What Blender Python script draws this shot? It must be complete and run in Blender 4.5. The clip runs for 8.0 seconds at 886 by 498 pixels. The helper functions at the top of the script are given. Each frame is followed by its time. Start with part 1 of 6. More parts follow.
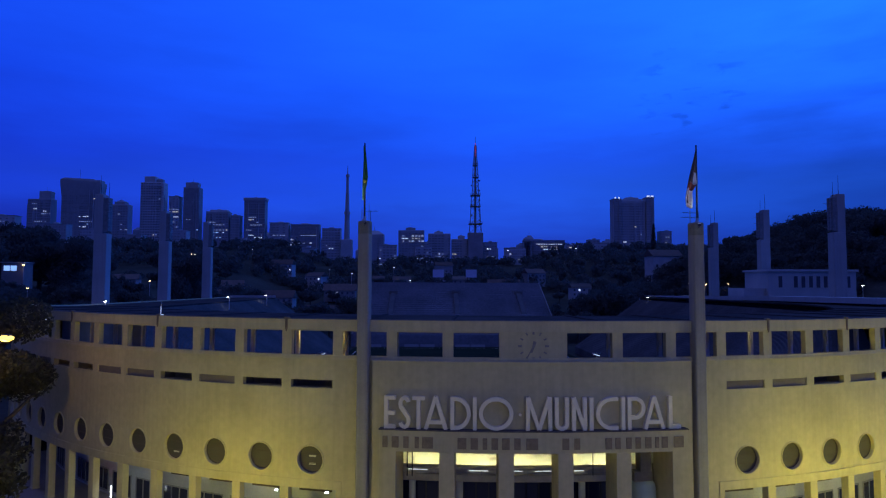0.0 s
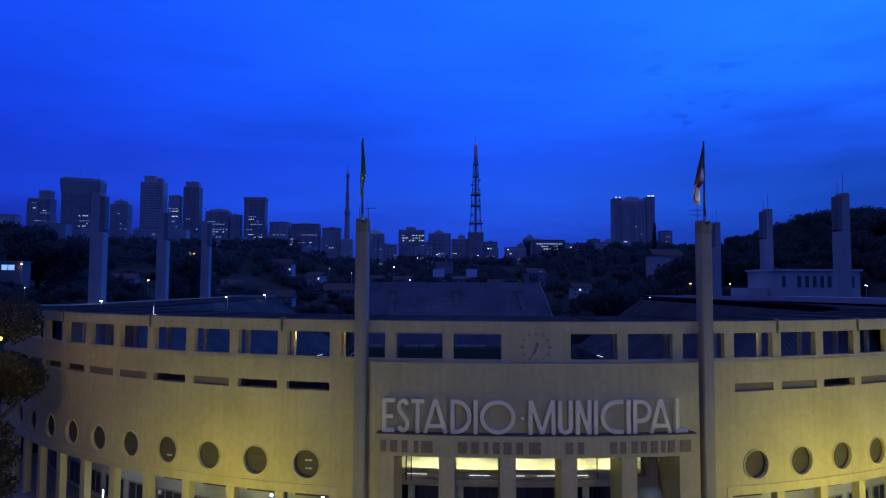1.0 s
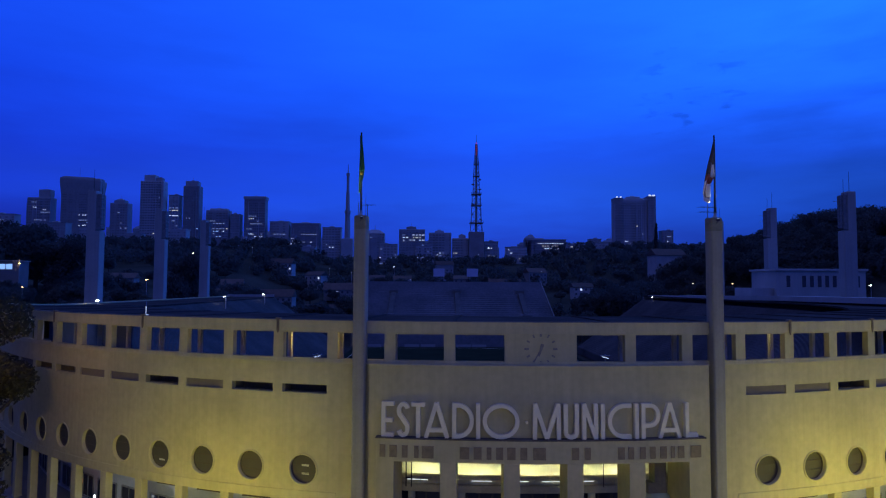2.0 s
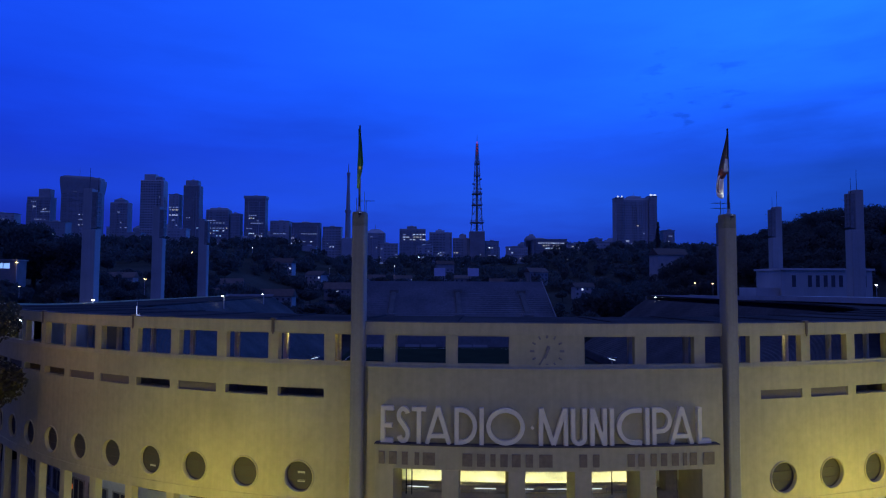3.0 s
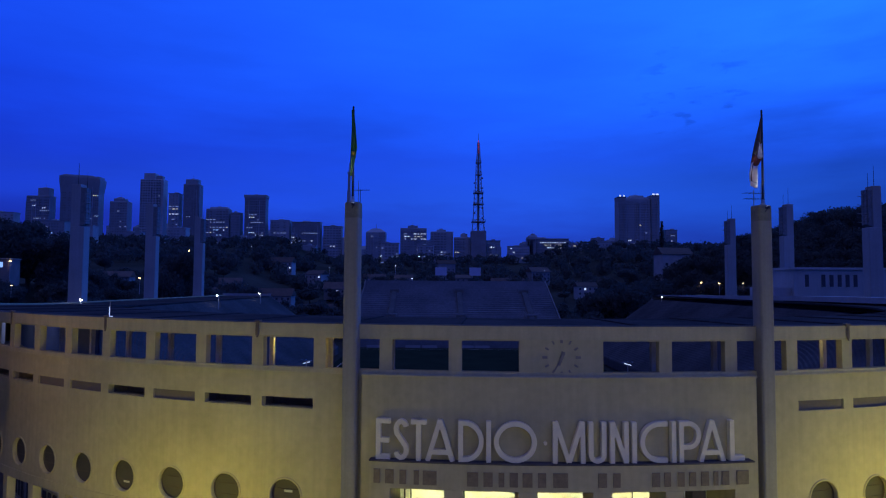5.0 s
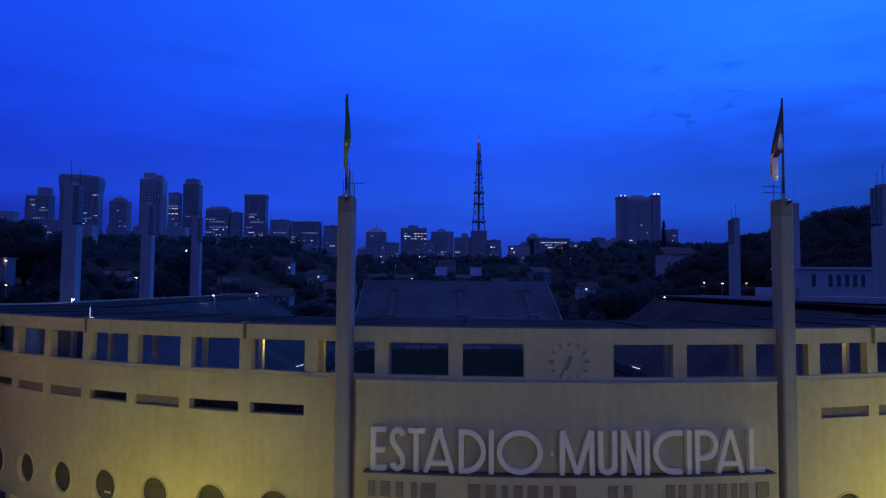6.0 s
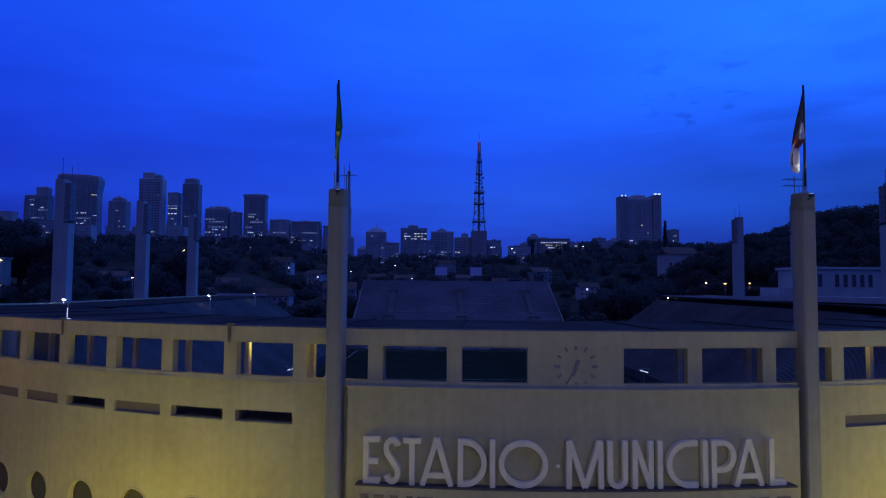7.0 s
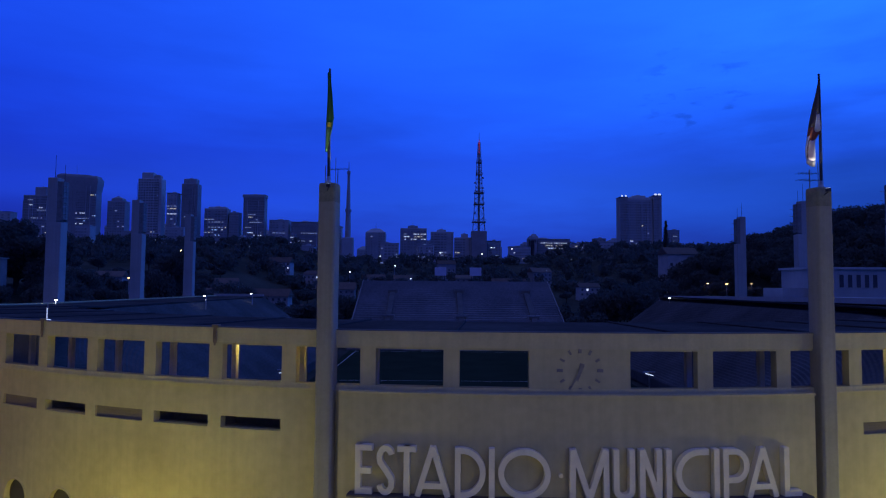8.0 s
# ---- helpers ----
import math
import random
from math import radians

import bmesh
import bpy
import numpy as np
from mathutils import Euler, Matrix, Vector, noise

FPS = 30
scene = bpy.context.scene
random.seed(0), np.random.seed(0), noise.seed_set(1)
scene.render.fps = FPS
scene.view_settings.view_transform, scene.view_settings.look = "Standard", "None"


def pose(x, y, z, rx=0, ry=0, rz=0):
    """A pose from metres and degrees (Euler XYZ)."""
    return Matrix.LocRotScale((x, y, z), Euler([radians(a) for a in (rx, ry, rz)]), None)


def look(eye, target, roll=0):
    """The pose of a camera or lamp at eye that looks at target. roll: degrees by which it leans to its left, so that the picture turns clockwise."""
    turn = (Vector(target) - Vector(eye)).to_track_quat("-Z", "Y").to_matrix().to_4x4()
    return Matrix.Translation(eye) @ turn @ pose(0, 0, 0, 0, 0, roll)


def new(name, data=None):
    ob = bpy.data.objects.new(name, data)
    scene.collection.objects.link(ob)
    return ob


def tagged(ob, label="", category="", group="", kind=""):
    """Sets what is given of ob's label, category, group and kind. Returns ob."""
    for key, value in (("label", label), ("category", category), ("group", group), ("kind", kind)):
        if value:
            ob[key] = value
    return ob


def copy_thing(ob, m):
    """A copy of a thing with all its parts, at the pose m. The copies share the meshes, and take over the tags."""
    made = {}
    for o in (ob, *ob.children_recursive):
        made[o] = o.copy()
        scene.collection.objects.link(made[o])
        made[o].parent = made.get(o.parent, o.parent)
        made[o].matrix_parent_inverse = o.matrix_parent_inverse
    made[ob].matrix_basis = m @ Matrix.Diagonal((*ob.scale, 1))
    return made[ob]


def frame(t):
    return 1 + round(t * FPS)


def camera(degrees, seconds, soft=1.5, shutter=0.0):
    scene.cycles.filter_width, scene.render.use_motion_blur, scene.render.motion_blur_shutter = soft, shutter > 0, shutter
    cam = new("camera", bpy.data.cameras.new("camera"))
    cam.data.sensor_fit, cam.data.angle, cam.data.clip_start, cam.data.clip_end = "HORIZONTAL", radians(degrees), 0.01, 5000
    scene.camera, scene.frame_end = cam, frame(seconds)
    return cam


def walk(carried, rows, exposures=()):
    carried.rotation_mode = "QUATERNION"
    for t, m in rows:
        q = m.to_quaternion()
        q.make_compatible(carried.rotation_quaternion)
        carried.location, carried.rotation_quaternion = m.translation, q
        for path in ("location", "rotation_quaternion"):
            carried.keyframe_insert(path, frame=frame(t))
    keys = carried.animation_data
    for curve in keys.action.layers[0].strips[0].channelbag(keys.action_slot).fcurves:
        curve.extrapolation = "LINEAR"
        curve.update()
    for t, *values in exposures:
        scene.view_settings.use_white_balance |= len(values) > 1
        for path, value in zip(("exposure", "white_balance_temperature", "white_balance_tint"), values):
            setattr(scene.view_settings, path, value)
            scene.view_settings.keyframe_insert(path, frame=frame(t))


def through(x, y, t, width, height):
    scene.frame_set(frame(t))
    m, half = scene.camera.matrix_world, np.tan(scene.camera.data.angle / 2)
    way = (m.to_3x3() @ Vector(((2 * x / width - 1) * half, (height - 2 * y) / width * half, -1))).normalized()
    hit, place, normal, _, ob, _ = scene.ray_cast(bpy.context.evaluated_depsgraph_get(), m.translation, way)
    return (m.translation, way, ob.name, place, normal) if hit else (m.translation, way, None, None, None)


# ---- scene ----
cam = camera(69.51, 8.0, soft=1.2)
PATH = [
    (0, (-7.298, -47.197, 20.640), (-5.995, 52.626, 26.440), 0.21),
    (0.5, (-7.266, -46.529, 20.633), (-5.979, 53.296, 26.407), 0.23),
    (1, (-7.264, -45.835, 20.624), (-6.002, 53.992, 26.372), 0.25),
    (1.5, (-7.282, -45.083, 20.615), (-6.051, 54.746, 26.335), 0.27),
    (3, (-7.383, -42.409, 20.578), (-6.272, 57.425, 26.224), 0.32),
    (3.5, (-7.411, -41.395, 20.563), (-6.344, 58.441, 26.189), 0.33),
    (4, (-7.429, -40.330, 20.546), (-6.406, 59.507, 26.157), 0.35),
    (4.5, (-7.434, -39.218, 20.528), (-6.452, 60.621, 26.128), 0.36),
    (6, (-7.349, -35.640, 20.467), (-6.466, 64.199, 26.069), 0.40),
    (6.5, (-7.287, -34.420, 20.443), (-6.423, 65.419, 26.061), 0.41),
    (7, (-7.210, -33.254, 20.419), (-6.357, 66.583, 26.060), 0.42),
    (7.5, (-7.121, -32.233, 20.393), (-6.269, 67.602, 26.068), 0.43),
    (8, (-7.025, -31.496, 20.366), (-6.160, 68.337, 26.084), 0.44),
]
walk(cam, [(t, look(eye, target, roll)) for t, eye, target, roll in PATH], [(0.0, 0.0, 6500, 10), (4.5, -0.01, 6560, 10), (6.5, -0.02, 6680, 10), (8.0, -0.03, 6760, 10)])

# ---- world and lights ----
def sky_world():
    w = bpy.data.worlds.new("dusk_sky")
    scene.world = w
    w.use_nodes = True
    nt = w.node_tree
    N, L = nt.nodes, nt.links
    N.clear()
    out, bg = N.new("ShaderNodeOutputWorld"), N.new("ShaderNodeBackground")
    tc, sep = N.new("ShaderNodeTexCoord"), N.new("ShaderNodeSeparateXYZ")
    L.new(tc.outputs["Generated"], sep.inputs[0])
    ramp = N.new("ShaderNodeValToRGB")
    el = ramp.color_ramp.elements
    stops = [(0.0, (0.008, 0.027, 0.36)), (0.07, (0.009, 0.034, 0.45)), (0.13, (0.010, 0.058, 0.66)), (0.19, (0.008, 0.053, 0.70)), (0.27, (0.007, 0.074, 0.88)),
             (0.42, (0.008, 0.099, 0.98)), (0.62, (0.036, 0.135, 0.74)), (1.0, (0.090, 0.185, 0.74))]
    el[0].position, el[0].color = stops[0][0], (*stops[0][1], 1)
    el[1].position, el[1].color = stops[-1][0], (*stops[-1][1], 1)
    for p, c in stops[1:-1]:
        e = el.new(p)
        e.color = (*c, 1)
    # soft, flat cloud layers
    mp, cl = N.new("ShaderNodeMapping"), N.new("ShaderNodeTexNoise")
    mp.inputs["Scale"].default_value = (2.2, 2.2, 11.0)
    cl.inputs["Scale"].default_value, cl.inputs["Detail"].default_value, cl.inputs["Roughness"].default_value = 1.6, 5.0, 0.55
    L.new(tc.outputs["Generated"], mp.inputs[0])
    L.new(mp.outputs[0], cl.inputs["Vector"])
    bend = N.new("ShaderNodeMath")
    bend.operation = "MULTIPLY_ADD"
    bend.inputs[1].default_value, bend.inputs[2].default_value = 0.10, -0.05
    L.new(cl.outputs[0], bend.inputs[0])
    add = N.new("ShaderNodeMath")
    add.operation = "ADD"
    L.new(sep.outputs["Z"], add.inputs[0])
    L.new(bend.outputs[0], add.inputs[1])
    L.new(add.outputs[0], ramp.inputs[0])
    # brighter towards the afterglow, dimmer behind
    glow = N.new("ShaderNodeMapRange")
    glow.inputs["From Min"].default_value, glow.inputs["From Max"].default_value = -1.0, 1.1
    glow.inputs["To Min"].default_value, glow.inputs["To Max"].default_value = 0.38, 1.49
    mixd = N.new("ShaderNodeVectorMath")
    mixd.operation = "DOT_PRODUCT"
    mixd.inputs[1].default_value = (0.75, 0.66, 0.0)
    L.new(tc.outputs["Generated"], mixd.inputs[0])
    L.new(mixd.outputs["Value"], glow.inputs["Value"])
    mott = N.new("ShaderNodeMapRange")
    mott.inputs["From Min"].default_value, mott.inputs["From Max"].default_value = 0.3, 0.75
    mott.inputs["To Min"].default_value, mott.inputs["To Max"].default_value = 0.94, 1.06
    L.new(cl.outputs[0], mott.inputs["Value"])
    st = N.new("ShaderNodeMath")
    st.operation = "MULTIPLY"
    L.new(glow.outputs[0], st.inputs[0])
    L.new(mott.outputs[0], st.inputs[1])

    def cloud(way, a, z, scale, lo, hi, dark, stretch):
        """Dark cloud gathered about one direction, with ragged edges."""
        near = N.new("ShaderNodeVectorMath")
        near.operation = "DOT_PRODUCT"
        near.inputs[1].default_value = way
        L.new(tc.outputs["Generated"], near.inputs[0])
        g = N.new("ShaderNodeMapRange")
        g.interpolation_type = "SMOOTHSTEP"
        g.inputs["From Min"].default_value, g.inputs["From Max"].default_value = a, z
        L.new(near.outputs["Value"], g.inputs["Value"])
        m2, n2 = N.new("ShaderNodeMapping"), N.new("ShaderNodeTexNoise")
        m2.inputs["Scale"].default_value = (1, 1, stretch)
        n2.inputs["Scale"].default_value, n2.inputs["Detail"].default_value = scale, 6.0
        L.new(tc.outputs["Generated"], m2.inputs[0])
        L.new(m2.outputs[0], n2.inputs["Vector"])
        k = N.new("ShaderNodeMapRange")
        k.interpolation_type = "SMOOTHSTEP"
        k.inputs["From Min"].default_value, k.inputs["From Max"].default_value = lo, hi
        L.new(n2.outputs[0], k.inputs["Value"])
        both = N.new("ShaderNodeMath")
        both.operation = "MULTIPLY"
        L.new(g.outputs[0], both.inputs[0])
        L.new(k.outputs[0], both.inputs[1])
        inv = N.new("ShaderNodeMath")
        inv.operation = "MULTIPLY_ADD"
        inv.inputs[1].default_value, inv.inputs[2].default_value = -dark, 1.0
        L.new(both.outputs[0], inv.inputs[0])
        return inv.outputs[0]

    level = st.outputs[0]
    # a dusky bank low in the east under a clear bright patch
    bank = N.new("ShaderNodeMapRange")
    bank.interpolation_type = "SMOOTHSTEP"
    for key, v in (("From Min", 0.13), ("From Max", 0.38), ("To Min", 0.60), ("To Max", 1.40)):
        bank.inputs[key].default_value = v
    L.new(add.outputs[0], bank.inputs["Value"])
    rim = N.new("ShaderNodeMapRange")
    rim.interpolation_type = "SMOOTHSTEP"
    rim.inputs["From Min"].default_value, rim.inputs["From Max"].default_value = 0.72, 0.99
    L.new(mixd.outputs["Value"], rim.inputs["Value"])
    pick = N.new("ShaderNodeMix")
    pick.inputs["A"].default_value = 1.0
    L.new(rim.outputs[0], pick.inputs["Factor"])
    L.new(bank.outputs[0], pick.inputs["B"])
    for shade in (pick.outputs["Result"], cloud((0.365, 0.89, 0.274), 0.9960, 0.9992, 27.0, 0.55, 0.70, 0.26, 2.6),
                  cloud((-0.30, 0.93, 0.20), 0.90, 0.985, 3.0, 0.38, 0.72, 0.11, 4.0),
                  cloud((0.54, 0.80, 0.22), 0.955, 0.993, 6.0, 0.40, 0.66, 0.15, 4.5)):
        mu = N.new("ShaderNodeMath")
        mu.operation = "MULTIPLY"
        L.new(level, mu.inputs[0])
        L.new(shade, mu.inputs[1])
        level = mu.outputs[0]
    # the town's glow greys the sky behind; the afterglow turns it greener to the east
    east = N.new("ShaderNodeMapRange")
    east.inputs["From Min"].default_value, east.inputs["From Max"].default_value = -1.0, 1.0
    L.new(mixd.outputs["Value"], east.inputs["Value"])
    hue = N.new("ShaderNodeValToRGB")
    he = hue.color_ramp.elements
    he[0].position, he[0].color = 0.0, (3.5, 1.12, 0.66, 1)
    he[1].position, he[1].color = 1.0, (1.24, 1.49, 1.0, 1)
    for p, col in ((0.30, (2.5, 0.98, 0.72, 1)), (0.55, (1.1, 0.85, 1.0, 1))):
        e = he.new(p)
        e.color = col
    L.new(east.outputs[0], hue.inputs[0])
    tone = N.new("ShaderNodeMix")
    tone.data_type, tone.blend_type = "RGBA", "MULTIPLY"
    tone.inputs["Factor"].default_value = 1.0
    L.new(ramp.outputs[0], tone.inputs["A"])
    L.new(hue.outputs[0], tone.inputs["B"])
    L.new(tone.outputs["Result"], bg.inputs["Color"])
    L.new(level, bg.inputs["Strength"])
    L.new(bg.outputs[0], out.inputs[0])


sky_world()
FLOOD = (1.0, 0.94, 0.06)
PLAZA = (1.0, 0.92, 0.42)
SODIUM = (1.0, 0.62, 0.12)


def lamp(name, kind, m, energy, color, size=0.3, size_y=0.0, spread=0.0):
    d = bpy.data.lights.new(name, kind)
    d.energy, d.color = energy, color
    if kind == "AREA":
        d.shape, d.size, d.size_y = "RECTANGLE", size, size_y or size
        if spread:
            d.spread = radians(spread)
    else:
        d.shadow_soft_size = size
    ob = new(name, d)
    ob.matrix_basis = m
    return ob


# ---- materials ----
def material(name, color, rough=0.7, metal=0.0, var=0.12, scale=0.6, fine=9.0, bump=0.15, rand=0.0, island=0.0, streak=0.0, emit=0.0, tint=None, spec=0.5):
    m = bpy.data.materials.new(name)
    m.use_nodes = True
    nt = m.node_tree
    N, L = nt.nodes, nt.links
    b = N["Principled BSDF"]
    b.inputs["Roughness"].default_value, b.inputs["Metallic"].default_value = rough, metal
    b.inputs["Specular IOR Level"].default_value = spec
    tc = N.new("ShaderNodeTexCoord")
    n1, n2 = N.new("ShaderNodeTexNoise"), N.new("ShaderNodeTexNoise")
    n1.inputs["Scale"].default_value, n1.inputs["Detail"].default_value = scale, 4
    n2.inputs["Scale"].default_value, n2.inputs["Detail"].default_value = fine, 3
    L.new(tc.outputs["Object"], n1.inputs["Vector"])
    L.new(tc.outputs["Object"], n2.inputs["Vector"])

    def mr(src, lo, hi, a=0.3, z=0.7):
        r = N.new("ShaderNodeMapRange")
        r.inputs["From Min"].default_value, r.inputs["From Max"].default_value = a, z
        r.inputs["To Min"].default_value, r.inputs["To Max"].default_value = lo, hi
        L.new(src, r.inputs["Value"])
        return r.outputs[0]

    def mul(a, c):
        k = N.new("ShaderNodeMath")
        k.operation = "MULTIPLY"
        L.new(a, k.inputs[0])
        L.new(c, k.inputs[1])
        return k.outputs[0]

    v = mul(mr(n1.outputs[0], 1 - var, 1 + var), mr(n2.outputs[0], 1 - var * 0.5, 1 + var * 0.5))
    if streak:
        mp, n3 = N.new("ShaderNodeMapping"), N.new("ShaderNodeTexNoise")
        mp.inputs["Scale"].default_value = (2.6, 2.6, 0.10)
        n3.inputs["Scale"].default_value, n3.inputs["Detail"].default_value = 1.0, 5
        L.new(tc.outputs["Object"], mp.inputs[0])
        L.new(mp.outputs[0], n3.inputs["Vector"])
        v = mul(v, mr(n3.outputs[0], 1 - streak, 1 + streak * 0.3, 0.35, 0.6))
    if rand:
        oi = N.new("ShaderNodeObjectInfo")
        v = mul(v, mr(oi.outputs["Random"], 1 - rand, 1 + rand, 0, 1))
    if island:
        ge = N.new("ShaderNodeNewGeometry")
        v = mul(v, mr(ge.outputs["Random Per Island"], 1 - island, 1 + island, 0, 1))
    mix = N.new("ShaderNodeMix")
    mix.data_type, mix.blend_type = "RGBA", "MULTIPLY"
    mix.inputs["Factor"].default_value = 1.0
    mix.inputs["A"].default_value = (*color, 1)
    L.new(v, mix.inputs["B"])
    L.new(mix.outputs["Result"], b.inputs["Base Color"])
    rr = mr(n1.outputs[0], max(rough - 0.1, 0.02), min(rough + 0.1, 1.0))
    L.new(rr, b.inputs["Roughness"])
    if bump:
        bp = N.new("ShaderNodeBump")
        bp.inputs["Strength"].default_value, bp.inputs["Distance"].default_value = bump, 0.02
        L.new(n2.outputs[0], bp.inputs["Height"])
        L.new(bp.outputs[0], b.inputs["Normal"])
    if emit:
        b.inputs["Emission Color"].default_value = (*(tint or color), 1)
        b.inputs["Emission Strength"].default_value = emit
    return m


def leafy(m, through=0.45):
    """Leaves: part of the light that falls on them comes out on the other side."""
    N, L = m.node_tree.nodes, m.node_tree.links
    b, out = N["Principled BSDF"], N["Material Output"]
    tr, mix = N.new("ShaderNodeBsdfTranslucent"), N.new("ShaderNodeMixShader")
    L.new(b.inputs["Base Color"].links[0].from_socket, tr.inputs["Color"])
    mix.inputs[0].default_value = through
    L.new(b.outputs[0], mix.inputs[1])
    L.new(tr.outputs[0], mix.inputs[2])
    L.new(mix.outputs[0], out.inputs[0])
    return m


def glass(name, color=(0.02, 0.025, 0.03), rough=0.08, spec=0.6):
    m = bpy.data.materials.new(name)
    m.use_nodes = True
    b = m.node_tree.nodes["Principled BSDF"]
    b.inputs["Base Color"].default_value = (*color, 1)
    b.inputs["Roughness"].default_value = rough
    b.inputs["Specular IOR Level"].default_value = spec
    return m


CREAM = material("cream_paint", (0.53, 0.465, 0.25), 0.75, var=0.13, scale=0.22, fine=2.0, bump=0.15, streak=0.06)
TRIM = material("trim_paint", (0.55, 0.485, 0.275), 0.7, var=0.08, scale=0.8, fine=7.0, bump=0.12, streak=0.08)
MAST = material("mast_paint", (0.33, 0.31, 0.24), 0.7, var=0.10, scale=0.5, fine=6.0, bump=0.15, streak=0.12)
MOULD = material("mouldy_paint", (0.25, 0.24, 0.16), 0.85, var=0.25, scale=1.5, fine=9.0, bump=0.2)
CLOCKMARK = material("faded_clock_paint", (0.26, 0.235, 0.19), 0.6, var=0.2, scale=3.0, fine=20.0, bump=0.1)
LETTER = material("letter_paint", (0.92, 0.83, 0.56), 0.6, var=0.06, scale=1.2, fine=12.0, bump=0.1)
NAMEBAR = material("dull_bronze_letter", (0.24, 0.185, 0.105), 0.55, var=0.2, scale=3.0, fine=20.0, bump=0.1)
CONCRETE = material("weathered_concrete", (0.40, 0.40, 0.39), 0.85, var=0.10, scale=0.25, fine=3.0, bump=0.2, streak=0.07)
WHITEWALL = material("white_wall_paint", (0.48, 0.48, 0.46), 0.8, var=0.1, scale=0.3, fine=4.0, bump=0.15, streak=0.05, rand=0.1)
STAND = material("stand_concrete", (0.10, 0.098, 0.095), 0.95, var=0.22, scale=0.12, fine=1.5, bump=0.3, spec=0.0)
STANDPALE = material("worn_stand_concrete", (0.235, 0.235, 0.235), 0.95, var=0.22, scale=0.06, fine=1.2, bump=0.3, spec=0.0)
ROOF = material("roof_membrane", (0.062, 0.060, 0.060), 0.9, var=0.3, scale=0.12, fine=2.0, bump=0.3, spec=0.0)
LAMPGREY = material("lamp_housing_grey", (0.44, 0.44, 0.45), 0.8, 0.0, var=0.15, scale=1.0, fine=6.0, bump=0.1)
DARKMETAL = material("dark_metal", (0.05, 0.05, 0.055), 0.5, 0.6, var=0.15, scale=2.0, fine=15.0, bump=0.05)
PALEMETAL = material("galvanised_metal", (0.45, 0.46, 0.47), 0.45, 0.7, var=0.12, scale=2.0, fine=14.0, bump=0.05)
# dark coat for upward faces: their shade is put into the colour
LEDGETOP = material("shade_dark_coat", (0.13, 0.115, 0.095), 0.9, var=0.3, scale=0.8, fine=6.0, bump=0.2, spec=0.1)
FLOODLAMP = material("mid_grey_housing", (0.25, 0.25, 0.25), 0.7, 0.2, var=0.2, scale=1.5, fine=6.0, bump=0.1)
STAIN = material("rust_stained_metal", (0.19, 0.145, 0.09), 0.85, var=0.3, scale=2.5, fine=12.0, bump=0.2)
SHUTTER = material("grey_shutter", (0.25, 0.215, 0.165), 0.9, var=0.1, scale=1.0, fine=10.0, bump=0.1, spec=0.1)
LOGWALL = material("loggia_grey_paint", (0.42, 0.43, 0.44), 0.8, var=0.12, scale=0.5, fine=6.0, bump=0.15)
# blue base colour stands for cool light seen in the west gallery
BLUEWALL = material("blue_light_paint", (0.20, 0.26, 0.44), 0.8, var=0.15, scale=0.5, fine=6.0, bump=0.15)
HALL = material("hall_plaster", (0.72, 0.74, 0.63), 0.8, var=0.06, scale=0.5, fine=5.0, bump=0.1)
GALLERY = material("gallery_plaster", (0.64, 0.61, 0.55), 0.85, var=0.15, scale=0.6, fine=6.0, bump=0.2)
KIOSK = material("pale_green_booth", (0.42, 0.52, 0.46), 0.5, var=0.08, scale=0.8, fine=6.0, bump=0.05)
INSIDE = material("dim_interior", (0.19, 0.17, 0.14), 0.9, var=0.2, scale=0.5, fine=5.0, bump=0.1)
GRASS = material("pitch_grass", (0.024, 0.034, 0.022), 0.95, var=0.15, scale=0.12, fine=4.0, bump=0.3, spec=0.0)
LINE = material("pitch_line_paint", (0.7, 0.7, 0.68), 0.8, var=0.1, scale=1.0, fine=8.0, bump=0.1)
ASPHALT = material("asphalt", (0.055, 0.055, 0.058), 0.9, var=0.2, scale=0.1, fine=4.0, bump=0.3)
PAVING = material("pale_paving", (0.25, 0.24, 0.22), 0.85, var=0.2, scale=0.3, fine=5.0, bump=0.3)
EARTH = material("hill_ground", (0.055, 0.058, 0.048), 0.95, var=0.3, scale=0.03, fine=0.6, bump=0.3, spec=0.0)
BARK = material("bark", (0.10, 0.075, 0.055), 0.9, var=0.25, scale=2.0, fine=12.0, bump=0.4)
LEAF = leafy(material("foliage", (0.12, 0.125, 0.115), 0.9, var=0.15, scale=0.3, fine=2.0, bump=0.0, island=0.03, rand=0.15, spec=0.0))
STREETLEAF = leafy(material("dark_street_foliage", (0.10, 0.09, 0.055), 0.9, var=0.2, scale=0.5, fine=3.0, bump=0.0, island=0.2, spec=0.0), 0.3)
TILE = material("roof_tile", (0.11, 0.075, 0.06), 0.85, var=0.25, scale=0.4, fine=6.0, bump=0.3, rand=0.3)
# far walls are lightened: distance haze is put into the colour
TOWERBLOCK = material("tower_block_render", (0.43, 0.44, 0.45), 0.85, var=0.10, scale=0.05, fine=0.4, bump=0.1, streak=0.1, rand=0.3)
FARGLASS = material("dark_window_glass", (0.07, 0.072, 0.08), 0.55, var=0.2, scale=0.1, fine=1.0, bump=0.0, rand=0.2)
# pale for glass, with far haze put into its colour
FARPANE = material("far_window_glass", (0.27, 0.275, 0.28), 0.6, var=0.2, scale=0.1, fine=1.0, bump=0.0, rand=0.2, island=0.12)
HOUSEWALL = material("house_render", (0.34, 0.335, 0.33), 0.85, var=0.15, scale=0.3, fine=3.0, bump=0.1, rand=0.35)
STAIRGREY = material("stair_concrete", (0.11, 0.11, 0.115), 0.95, var=0.2, scale=0.2, fine=2.0, bump=0.2, spec=0.0)
